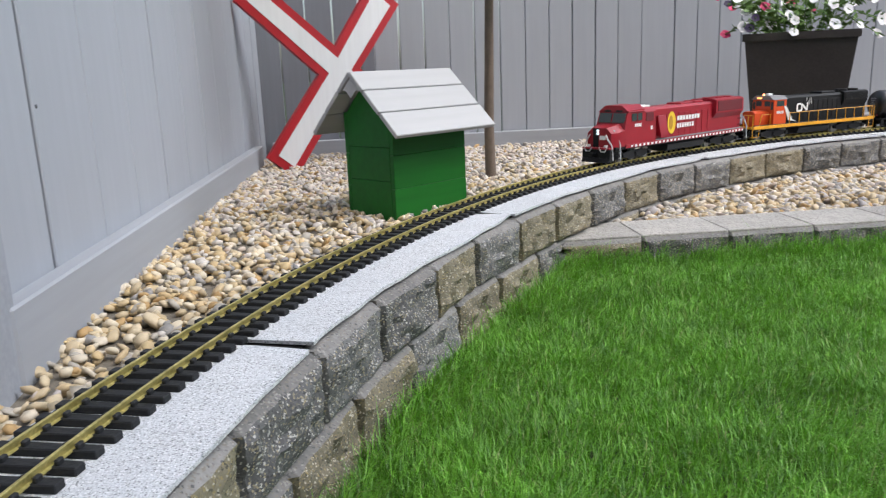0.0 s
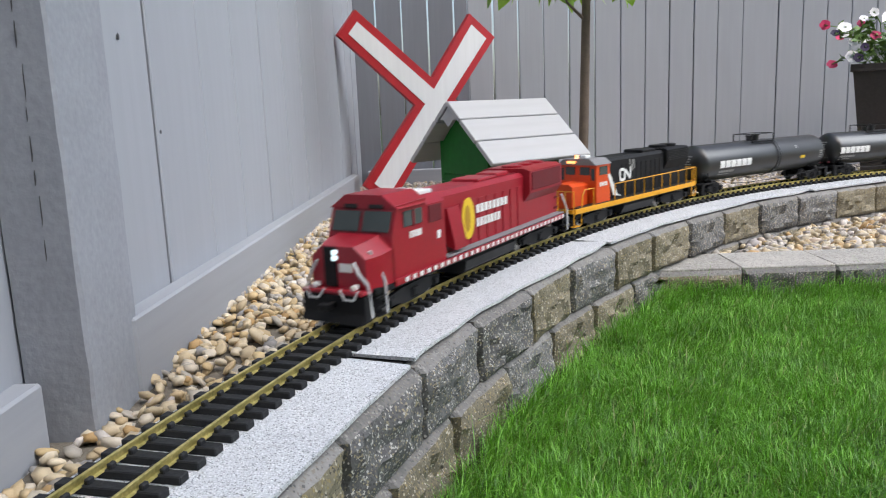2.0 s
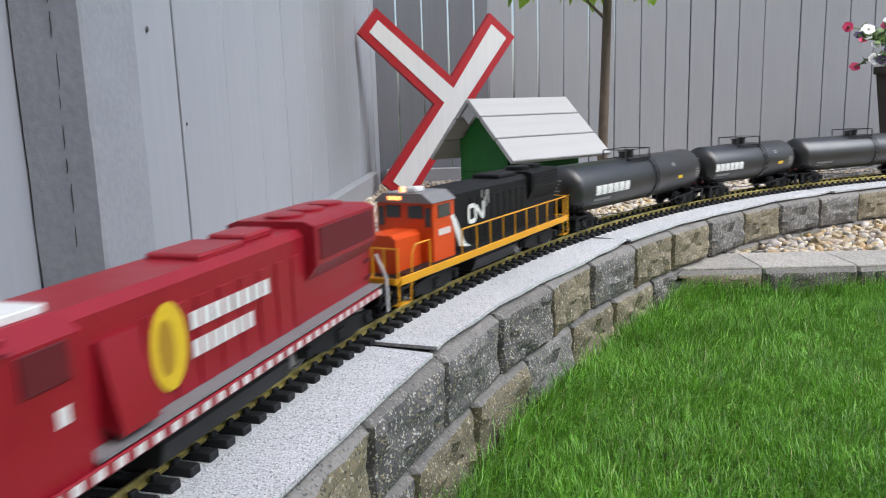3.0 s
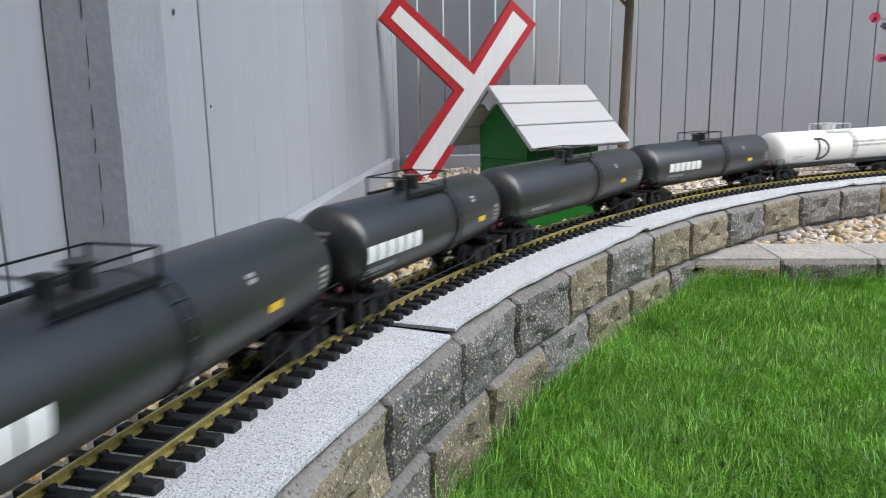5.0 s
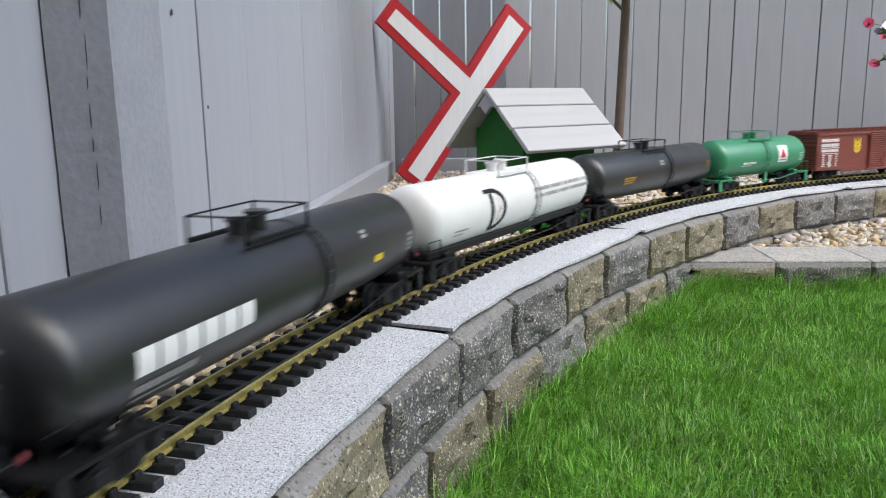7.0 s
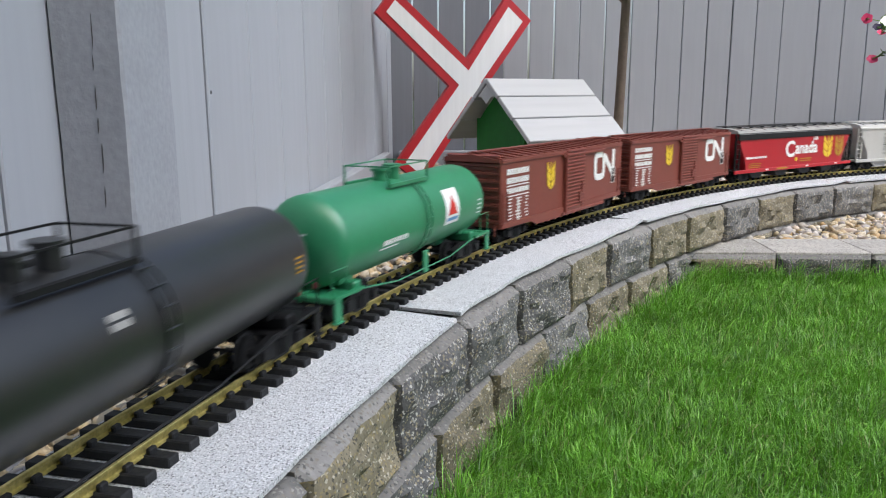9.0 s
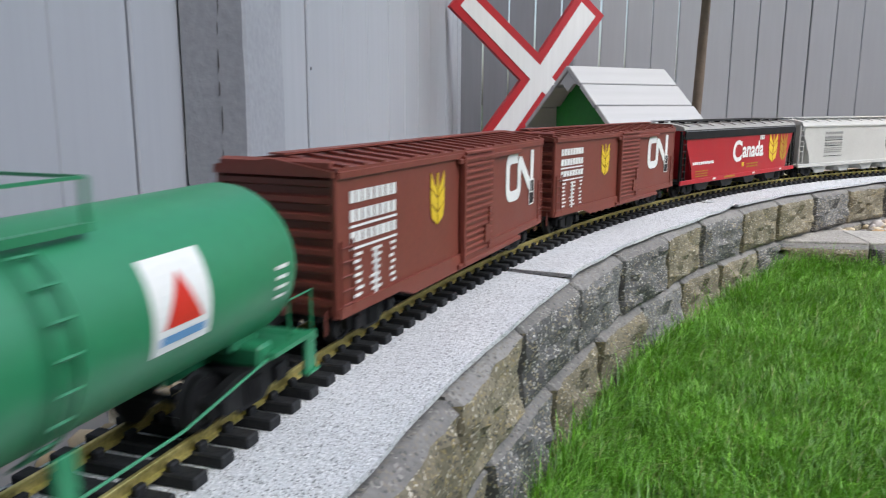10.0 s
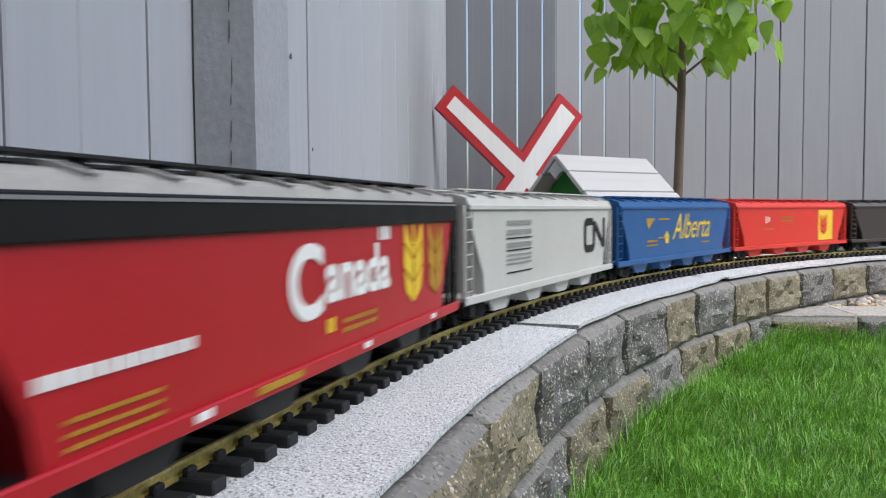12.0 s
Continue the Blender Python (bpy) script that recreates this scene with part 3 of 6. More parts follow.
JOINTS = (0.0, 20.59, 38.63, 56.85, 69.97, 86.89, 104.56, 122.0, 138.79, 151.83, 167.36, 182.69, 199.58, 216.13, 233.22, 251.02, 268.0)


def train_s(t):
    return (float(np.interp(t, [r[0] for r in TRAIN_ROWS], [r[1] for r in TRAIN_ROWS])) ) * UNIT


def car_pose(t, offset, base):
    """The pose of a car whose middle lies offset metres behind the train's nose, on bogies base metres apart."""
    s = train_s(t) + offset
    x0, y0, _ = on_line(s - base / 2)
    x1, y1, _ = on_line(s + base / 2)
    return pose((x0 + x1) / 2, (y0 + y1) / 2, RAIL_Z, 0, 0, math.degrees(math.atan2(y0 - y1, x0 - x1)))


# ---- paints of the train ----
M_CP_RED = mat("loco_dark_red", (0.30, 0.010, 0.022), 0.38, vary=0.12, scale=25)
M_CP_GRILLE = mat("dark_red_grille", (0.12, 0.006, 0.012), 0.6, vary=0.2)
M_BLACK = mat("black_plastic", (0.008, 0.008, 0.009), 0.58, vary=0.3, scale=40)
M_TANK = mat("black_tank_paint", (0.015, 0.0155, 0.0165), 0.36, vary=0.2, scale=12)
M_DARK_GREY = mat("dark_grey_plastic", (0.015, 0.015, 0.016), 0.5)
M_GREY = mat("walkway_grey", (0.20, 0.20, 0.21), 0.75)
M_STEEL = mat("wheel_steel", (0.35, 0.34, 0.32), 0.35, 0.9, 0.2)
M_PAINT_WHITE = mat("white_lettering", (0.78, 0.79, 0.78), 0.5, vary=0.06)
M_ORANGE = mat("loco_orange", (0.68, 0.075, 0.010), 0.4, vary=0.1)
M_YELLOW = mat("handrail_yellow", (0.72, 0.34, 0.012), 0.45, vary=0.1)
M_GOLD = mat("emblem_yellow", (0.75, 0.52, 0.03), 0.5, vary=0.1)
M_TANK_WHITE = mat("white_tank_paint", (0.76, 0.77, 0.75), 0.4, vary=0.05)
M_TANK_GREEN = mat("green_tank_paint", (0.020, 0.22, 0.098), 0.42, vary=0.1, scale=15)
M_BROWN = mat("boxcar_brown", (0.190, 0.045, 0.031), 0.5, vary=0.12, scale=25)
M_HOP_RED = mat("hopper_red", (0.40, 0.010, 0.019), 0.4, vary=0.08)
M_HOP_TOP = mat("hopper_roof_grey", (0.34, 0.33, 0.315), 0.6, vary=0.2)
M_HOP_GREY = mat("hopper_light_grey", (0.49, 0.49, 0.47), 0.5, vary=0.08)
M_HOP_BLUE = mat("hopper_blue", (0.012, 0.090, 0.27), 0.4, vary=0.08)
M_HOP_BRIGHT = mat("hopper_bright_red", (0.62, 0.030, 0.018), 0.4, vary=0.08)
M_HOP_DARK = mat("hopper_dark_brown", (0.035, 0.026, 0.024), 0.5, vary=0.15)
M_PLACARD = mat("red_placard", (0.40, 0.09, 0.11), 0.5)
M_PALE_BLUE = mat("pale_blue_print", (0.12, 0.30, 0.55), 0.5)
M_DIM_GOLD = mat("dim_gold_print", (0.42, 0.23, 0.02), 0.55)
M_GREY_PRINT = mat("grey_print", (0.30, 0.30, 0.29), 0.55)


for paint in (M_BLACK, M_DARK_GREY, M_TIE):
    paint.node_tree.nodes["Principled BSDF"].inputs["Specular IOR Level"].default_value = 0.25
for paint in (M_TANK, M_TANK_GREEN):
    paint.node_tree.nodes["Principled BSDF"].inputs["Specular IOR Level"].default_value = 0.85


def glass():
    m = bpy.data.materials.new("cab_window")
    m.use_nodes = True
    b = m.node_tree.nodes["Principled BSDF"]
    b.inputs["Base Color"].default_value = (0.045, 0.06, 0.06, 1)
    b.inputs["Roughness"].default_value = 0.06
    return m


def glow(name, color, strength):
    m = bpy.data.materials.new(name)
    m.use_nodes = True
    b = m.node_tree.nodes["Principled BSDF"]
    b.inputs["Emission Color"].default_value = (*color, 1)
    b.inputs["Emission Strength"].default_value = strength
    return m


M_WINDOW = glass()
M_LAMP = glow("headlight_glow", (0.65, 0.92, 1.0), 0.9)
M_AMBER = glow("beacon_glow", (1.0, 0.25, 0.02), 2.0)

CARS = []
WHEEL_R = 0.0164


def wheelset(r, parent, x, tread):
    g = Geo()
    turn = pose(0, 0, 0, 0, 0, 90)
    for s in (-1, 1):
        c = s * 0.0235
        g.lathe([(c - s * 0.0035, 0.5 * r), (c - s * 0.0035, r + 0.0022), (c - s * 0.0022, r + 0.0022), (c - s * 0.0015, r), (c + s * 0.0035, r - 0.0003), (c + s * 0.0035, 0.86 * r), (c + s * 0.002, 0.8 * r), (c + s * 0.002, 0.3 * r), (c + s * 0.0045, 0.25 * r)], 20, turn)
    g.rod((0, -0.032, 0), (0, 0.032, 0), 0.0025, 8)
    for k in range(4):
        a = k * math.pi / 2
        for s in (-1, 1):
            g.box((0.62 * r * math.cos(a), s * 0.0262, 0.62 * r * math.sin(a)), (0.002, 0.0012, 0.002))
    return part("wheelset", g, tread, parent, m=pose(x, 0, r))


def bogie(car, x, base, rec, material=None, r=WHEEL_R, axles=2):
    material = material or M_BLACK
    b = new("bogie")
    g = Geo()
    h = base / 2
    for s in (-1, 1):
        y = s * 0.0365
        prof = [(-h - 0.014, r + 0.006), (-h - 0.012, r - 0.004), (-h + 0.009, r - 0.005), (-h * 0.45, r - 0.011), (h * 0.45, r - 0.011), (h - 0.009, r - 0.005), (h + 0.012, r - 0.004), (h + 0.014, r + 0.006), (h * 0.5, r + 0.012), (-h * 0.5, r + 0.012)]
        g.prism(prof, y - 0.003, y + 0.003, "y")
        for k in range(axles):
            ax = -h + base * k / (axles - 1)
            g.box((ax, y + s * 0.004, r), (0.013, 0.006, 0.011), 0.0015)
        for k in (-1, 0, 1):
            g.rod((k * 0.006, y + s * 0.003, r - 0.008), (k * 0.006, y + s * 0.003, r + 0.006), 0.0026, 6)
    g.box((0, 0, r + 0.006), (0.016, 0.070, 0.010), 0.001)
    me = mesh_of("bogie", g, material)
    bpy.data.objects.remove(b)
    b = new("bogie", me)
    b.parent = car
    b.matrix_basis = pose(x, 0, 0)
    rec["bogies"].append((b, x))
    for k in range(axles):
        ax = -h + base * k / (axles - 1)
        rec["wheels"].append((wheelset(r, b, ax, M_STEEL if axles == 3 else M_DARK_GREY), r, ax))


def coupler(car, x, s):
    g = Geo().box((x + s * 0.008, 0, 0.026), (0.03, 0.008, 0.008), 0.001).box((x + s * 0.021, -0.003, 0.026), (0.009, 0.014, 0.011), 0.002)
    part("coupler", g, M_BLACK, car)


def record(car, i):
    """Registers the car that rides in place i of the train; returns its record and half its body length."""
    length = (JOINTS[i + 1] - JOINTS[i]) * UNIT
    rec = dict(ob=car, off=(JOINTS[i] + JOINTS[i + 1]) / 2 * UNIT, base=length * 0.66, bogies=[], wheels=[])
    CARS.append(rec)
    return rec, (length - 0.034) / 2


SIDE = 0.0006


def plate(car, name, x, z, w, h, y, material, label="", extra=()):
    """A flat print on the yard side: boxes centred at (x, z), with more as (dx, dz, w, h)."""
    g = Geo()
    for dx, dz, a, b in ((0, 0, w, h), *extra):
        g.box((x + dx, y + SIDE / 2, z + dz), (a, SIDE, b))
    return part(name, g, material, car, label, smooth=False)


def print_rows(car, x0, z0, w, rows, y, material, name="lettering", label="unreadable lettering as bars"):
    """Rows of short bars: each row (dz, height, gaps)."""
    g, rnd = Geo(), random.Random(int((x0 + z0) * 1e4))
    for dz, h, cells in rows:
        if cells <= 1:
            g.box((x0 - w / 2, y + SIDE / 2, z0 + dz), (w, SIDE, h))
            continue
        cw = w / cells
        for k in range(cells):
            g.box((x0 - (k + 0.5) * cw, y + SIDE / 2, z0 + dz), (cw * rnd.uniform(0.68, 0.84), SIDE, h))
    return pieces(name, g, material, car, label)


def band(geo, pts, width, y, closed=False):
    """A flat band of given width through (x, z) points at y."""
    pts = [Vector((x, y + SIDE / 2, z)) for x, z in pts]
    if closed:
        pts.append(pts[0])
    for a, b in zip(pts[:-1], pts[1:]):
        d = b - a
        m = Matrix.Translation((a + b) / 2) @ pose(0, 0, 0, 0, math.degrees(-math.atan2(d.z, d.x)), 0)
        geo.box((0, 0, 0), (d.length + width * 0.6, SIDE, width), 0, m)
    return geo


def rounded(pts, r):
    """A path of (x, z) points with its inner corners rounded."""
    pts = [Vector(p) for p in pts]
    out = [pts[0]]
    for a, b, c in zip(pts[:-2], pts[1:-1], pts[2:]):
        p, q = b + (a - b).normalized() * r, b + (c - b).normalized() * r
        out += [p.lerp(b, k / 4).lerp(b.lerp(q, k / 4), k / 4) for k in range(5)]
    return out + [pts[-1]]


def ribbon(geo, pts, width, y):
    """A flat continuous stroke with mitred corners."""
    left, right = [], []
    for k, p in enumerate(pts):
        d0 = (p - pts[k - 1]).normalized() if k else (pts[1] - p).normalized()
        d1 = (pts[k + 1] - p).normalized() if k < len(pts) - 1 else d0
        n0, n1 = Vector((-d0.y, d0.x)), Vector((-d1.y, d1.x))
        n = (n0 + n1).normalized()
        n *= width / 2 / max(0.45, n.dot(n0))
        left.append(p + n)
        right.append(p - n)
    v = [(q.x, y + e, q.y) for e in (0, SIDE) for side in (left, right) for q in side]
    n, f = len(pts), []
    for k in range(n - 1):
        f += [(2 * n + k, 2 * n + k + 1, 3 * n + k + 1, 3 * n + k), (k, n + k, n + k + 1, k + 1), (k, k + 1, 2 * n + k + 1, 2 * n + k), (n + k, 3 * n + k, 3 * n + k + 1, n + k + 1)]
    f += [(0, 2 * n, 3 * n, n), (n - 1, 2 * n - 1, 4 * n - 1, 3 * n - 1)]
    return geo.add(v, f)


def ring_and_slash(car, x, z, w, h, y, material):
    """The railway's mark as plain shapes: a rounded ring that runs on into a zigzag stroke."""
    t = 0.22 * h
    a, b, c = x + w / 2 - t / 2, x + 0.04 * w, x - w / 2 + t / 2
    u, v = z + h / 2 - t / 2, z - h / 2 + t / 2
    path = rounded([(b + t * 0.52, u), (a, u), (a, v), (b, v), (b, u), (c + 0.1 * t, v), (c, u + t / 2)], 0.22 * h)
    return part("emblem", ribbon(Geo(), path, t, y), material, car, "rounded ring and zigzag mark", smooth=False)


def wheat(car, x, z, w, h, y, material):
    """A sheaf emblem: a shield of three ears cut by bent veins."""
    g = Geo()
    def poly(p):
        g.prism([(x + a * w, z + b * h) for a, b in p], y, y + SIDE, "y")
    for s in (-1, 1):
        poly([(s * 0.03, -0.5), (s * 0.4, -0.36), (s * 0.5, -0.1), (s * 0.03, -0.28)])
        poly([(s * 0.03, -0.24), (s * 0.5, -0.06), (s * 0.5, 0.2), (s * 0.03, 0.0)])
        poly([(s * 0.03, 0.04), (s * 0.5, 0.24), (s * 0.48, 0.5), (s * 0.22, 0.26), (s * 0.03, 0.16)])
    poly([(-0.06, 0.2), (0.06, 0.2), (0.04, 0.48), (-0.04, 0.48)])
    pieces("emblem", g, material, car, "wheat sheaf emblem")


def printed_word(car, word, x0, x1, z0, h, y, material, slant=0.0, bold=0.0):
    """A flat word on the yard side, running rearwards from x0 to x1 on a base line at z0, h high."""
    cu = bpy.data.curves.new("lettering", "FONT")
    cu.body = word
    cu.offset = bold
    ob = bpy.data.objects.new("lettering", cu)
    me = bpy.data.meshes.new_from_object(ob)
    bpy.data.objects.remove(ob)
    lo = [min(v.co[k] for v in me.vertices) for k in (0, 1)]
    hi = [max(v.co[k] for v in me.vertices) for k in (0, 1)]
    for v in me.vertices:
        u, w = (v.co.x - lo[0]) / (hi[0] - lo[0]), (v.co.y - lo[1]) / (hi[1] - lo[1])
        v.co = (x0 + (x1 - x0) * u - slant * h * w, y + SIDE, z0 + h * w)
    me.materials.append(material)
    text = new("lettering", me)
    text.parent = car
    return text


def curved(geo, x0, x1, a0, a1, r, cz, n=6):
    """A patch lying on a tank of radius r about height cz, between two angles from the horizontal."""
    pts, faces = [], []
    for k in range(n + 1):
        a = radians(a0 + (a1 - a0) * k / n)
        for x in (x0, x1):
            pts += [(x, r * math.cos(a), cz + r * math.sin(a))]
    for k in range(n):
        faces.append((2 * k, 2 * k + 1, 2 * k + 3, 2 * k + 2))
    return geo.add(pts, faces)


def head_print(geo, y0, y1, z0, z1, e, r, cz):
    """A patch lying on the domed front end of a tank."""
    pts = []
    for k in range(7):
        y = y0 + (y1 - y0) * k / 6
        for z in (z0, z1):
            q = min(0.98, (y * y + z * z) / (r * r))
            pts.append((e - 0.027 * (1 - math.sqrt(1 - q)) + 0.0005, y, cz + z))
    return geo.add(pts, [(2 * k, 2 * k + 2, 2 * k + 3, 2 * k + 1) for k in range(6)])


def rail_box(car, x, z, w, d, h, material):
    """A platform's railing: four posts, top rails and a sill on each side."""
    for sx in (-1, 1):
        for sy in (-1, 1):
            part("railing_post", Geo().box((x + sx * w / 2, sy * d / 2, z + h / 2), (0.0022, 0.0022, h)), material, car)
        part("top_rail", Geo().box((x + sx * w / 2, 0, z + h), (0.0016, d - 0.002, 0.0016)), material, car)
    for sy in (-1, 1):
        part("top_rail", Geo().box((x, sy * d / 2, z + h), (w, 0.0016, 0.0016)), material, car)
        part("walkway", Geo().box((x, sy * d / 2, z + 0.002), (w, 0.005, 0.004)), material, car)


def ladder(car, x, y, z0, z1, w, material, n=6):
    g = Geo()
    for s in (-1, 1):
        g.rod((x + s * w / 2, y, z0), (x + s * w / 2, y, z1), 0.0009, 5)
    lad = part("ladder", g, material, car)
    me = mesh_of("rung", Geo().rod((-w / 2, 0, 0), (w / 2, 0, 0), 0.0008, 5), material)
    for k in range(n):
        ob = new("rung", me)
        ob.parent = lad
        ob.matrix_basis = pose(x, y, z0 + (z1 - z0) * (k + 0.5) / n)


def pieces(name, geo, material, parent, label="", smooth=False):
    """Links each loose piece of a print as a part of its own."""
    owner = list(range(len(geo.v)))

    def root(i):
        while owner[i] != i:
            i = owner[i]
        return i
    for f in geo.f:
        for i in f[1:]:
            owner[root(i)] = root(f[0])
    groups = {}
    for f in geo.f:
        groups.setdefault(root(f[0]), []).append(f)
    for faces in groups.values():
        used = sorted({i for f in faces for i in f})
        at = {i: k for k, i in enumerate(used)}
        part(name, Geo().add([tuple(geo.v[i]) for i in used], [tuple(at[i] for i in f) for f in faces]), material, parent, label, smooth=smooth)


def tank_car(i, body, label, style):
    car = thing("tank_car", label, "tank car", group="train cars")
    rec, h = record(car, i)
    frame_mat = body if style == "green" else M_BLACK
    r, cz = 0.0505, 0.0845
    e = h - 0.004
    half = [(0.027 * (1 - math.cos(q)), max(0.001, r * math.sin(q))) for q in (math.pi / 2 * k / 10 for k in range(11))]
    shell = [(-e + a, b) for a, b in half] + [(e - a, b) for a, b in half[::-1]]
    part("tank", Geo().lathe(shell, 40, pose(0, 0, cz)), body, car)
    g = Geo()
    for x in (() if style == "green" else (-0.041,)):
        g.lathe([(x - 0.0035, r - 0.002), (x - 0.0035, r + 0.0008), (x + 0.0035, r + 0.0008), (x + 0.0035, r - 0.002)], 40, pose(0, 0, cz))
    if g.v:
        part("tank_band", g, body, car)
    for s in (-1, 1):
        g = Geo()
        g.box((s * (h - 0.052), 0, 0.031), (0.104, 0.016, 0.010), 0.001)
        g.box((s * (h - 0.006), 0, 0.031), (0.012, 0.10, 0.006), 0.001)
        g.box((s * (h - 0.024), 0, 0.0315), (0.036, 0.094, 0.003), 0.0006)
        for t in (-1, 1):
            g.box((s * (h - 0.007), t * 0.0475, 0.019), (0.013, 0.003, 0.024), 0.0006)
            g.box((s * (h - 0.007), t * 0.0475, 0.008), (0.015, 0.008, 0.002), 0.0005)
        g.box((s * (h - 0.055), 0, 0.034), (0.016, 0.088, 0.014), 0.002)
        g.box((s * (h - 0.055), 0, 0.045), (0.03, 0.06, 0.016), 0.002)
        g.box((s * (h - 0.03), 0.048, 0.034), (0.055, 0.005, 0.003))
        g.box((s * (h - 0.03), -0.048, 0.034), (0.055, 0.005, 0.003))
        g.rod((s * h, -0.045, 0.036), (s * h, -0.045, 0.062), 0.001, 5)
        g.tube([(s * h, 0.046, 0.036), (s * h, 0.046, 0.062), (s * (h - 0.03), 0.046, 0.062), (s * (h - 0.03), 0.046, 0.036)], 0.0009, 5)
        part("underframe", g, frame_mat, car)
    for s in (-1, 1):
        g = Geo().tube([(-h + 0.05, s * 0.046, 0.033), (-h * 0.35, s * 0.047, 0.022), (h * 0.35, s * 0.047, 0.022), (h - 0.05, s * 0.046, 0.033)], 0.001, 5)
        part("side_rod", g, frame_mat, car)
    xw = 0.011
    rail_box(car, xw, cz + r - 0.006, 0.104, 0.060, 0.024, M_TANK_WHITE if style == "white" else frame_mat)
    for dx, rr, hh in ((0.027, 0.0085, 0.014), (-0.004, 0.0095, 0.017)):
        g = Geo().rod((xw + dx, 0.004, cz + r - 0.004), (xw + dx, 0.004, cz + r + hh), rr, 16)
        g.rod((xw + dx, 0.004, cz + r + hh - 0.003), (xw + dx, 0.004, cz + r + hh), rr + 0.0025, 16)
        part("manway", g, body, car)
    lx = 0.0 if style == "green" else -0.041
    for s in (1, -1):
        angles = [radians(a) for a in range(-62, 66, 8)]
        stiles = [Geo().tube([(lx + d, s * (r + 0.003) * math.cos(a), cz + (r + 0.003) * math.sin(a)) for a in angles], 0.001, 5) for d in (-0.0065, 0.0065)]
        paint = body if style != "white" else M_GREY_PRINT
        lad = part("ladder", stiles[0], paint, car)
        part("stile", stiles[1], paint, lad)
        for a in angles[::2]:
            y, z = s * (r + 0.003) * math.cos(a), cz + (r + 0.003) * math.sin(a)
            part("rung", Geo().rod((lx - 0.0065, y, z), (lx + 0.0065, y, z), 0.0009, 5), paint, lad)
        if style == "green":
            part("ladder_foot", Geo().box((lx, s * 0.046, 0.030), (0.012, 0.003, 0.028), 0.0006), frame_mat, lad)
    for s in (-1, 1):
        g = Geo().lathe([(0, 0.0033), (0.0012, 0.0033)], 12, pose(s * (h - 0.001), 0.026, 0.046, 0, 0, 0) @ pose(-0.0006, 0, 0))
        part("placard", g, M_PLACARD, car, "faded red round placard")
    rr = r + 0.0005
    if style in ("logo", "small"):
        g = Geo()
        x, pitch = h * (0.86 if i == 3 else 0.66) + (0.006 if i == 3 else 0.028), h * (0.098 if i == 3 else 0.078)
        for k in range(6):
            if style == "logo":
                part("letter_bar", curved(Geo(), x - k * pitch, x - (k + 0.86) * pitch, -15, 7, rr, cz), M_PAINT_WHITE, car, smooth=False)
        for k in range(8):
            curved(g, x - k * 0.0085, x - k * 0.0085 - 0.0068, -31, -23, rr, cz, 2)
        curved(g, x, x - 0.050, -39, -36, rr, cz, 2)
        curved(g, -h * 0.42, -h * 0.42 - 0.013, 22, 26, rr, cz, 2)
        curved(g, -h * 0.42, -h * 0.42 - 0.013, 28, 32, rr, cz, 2)
        for k in range(4):
            curved(g, -e + 0.05, -e + 0.034, 2 - k * 7, 6 - k * 7, rr, cz, 2)
        pieces("lettering", g, M_GREY_PRINT, car, "small grey lettering as bars", smooth=False)
        g = curved(Geo(), -h * 0.5, -h * 0.5 - 0.024, -14, -5, rr, cz, 2)
        part("yellow_label", g, M_GOLD, car, "yellow warning label", smooth=False)
        g = Geo()
        for k, (w, dz) in enumerate(((0.034, 0.022), (0.026, 0.015), (0.016, 0.008), (0.030, 0.001), (0.018, -0.006))):
            head_print(g, -0.002 - w * 0.4, -0.002 + w * 0.4, dz - 0.0016, dz + 0.0016, e, r, cz)
        pieces("end_lettering", g, M_GREY_PRINT, car, "small lettering on the tank end", smooth=False)
    elif style == "yellow":
        g = Geo()
        for k in range(3):
            curved(g, h * 0.62, h * 0.62 - 0.05 + 0.006 * k, -6 - k * 6, -2.5 - k * 6, rr, cz, 2)
        for k in range(4):
            curved(g, -e + 0.050, -e + 0.036, 8 - k * 5, 10 - k * 5, rr, cz, 2)
        pieces("lettering", g, M_DIM_GOLD, car, "dim yellow lettering as bars", smooth=False)
        g = curved(curved(Geo(), 0.012, -0.006, 16, 21, rr, cz, 2), 0.012, -0.006, 23, 28, rr, cz, 2)
        pieces("lettering", g, M_GREY_PRINT, car, "small grey lettering as bars", smooth=False)
    elif style == "green":
        g = curved(Geo(), -h * 0.25, -h * 0.25 - 0.045, -20, 34, rr, cz, 10)
        part("emblem", g, M_PAINT_WHITE, car, "white square print", smooth=False)
        g, ra = Geo(), r + 0.0009
        n = 8
        for k in range(n):
            a, b = -6 + 30 * k / n, -6 + 30 * (k + 1) / n
            wa, wb = 0.015 * (1 - k / n), 0.015 * (1 - (k + 1) / n)
            c = -h * 0.25 - 0.0225
            pts = [(c - wa, a), (c + wa, a), (c + wb, b), (c - wb, b)]
            g.add([(x, ra * math.cos(radians(t)), cz + ra * math.sin(radians(t))) for x, t in pts], [(0, 1, 2, 3)])
        part("emblem_triangle", g, M_HOP_BRIGHT, car, "red triangle", smooth=False)
        g = curved(Geo(), -h * 0.25 - 0.005, -h * 0.25 - 0.040, -15, -10, ra, cz, 2)
        part("emblem_bar", g, M_PALE_BLUE, car, "blue print bar", smooth=False)
        g = Geo()
        for k in range(9):
            curved(g, h * 0.52 - k * 0.0068, h * 0.52 - k * 0.0068 - 0.0052, -17, -10, rr, cz, 2)
        curved(g, h * 0.55, h * 0.55 - 0.045, -22, -20, rr, cz, 2)
        for k in range(4):
            curved(g, -e + 0.048, -e + 0.034, 2 - k * 7, 4.5 - k * 7, rr, cz, 2)
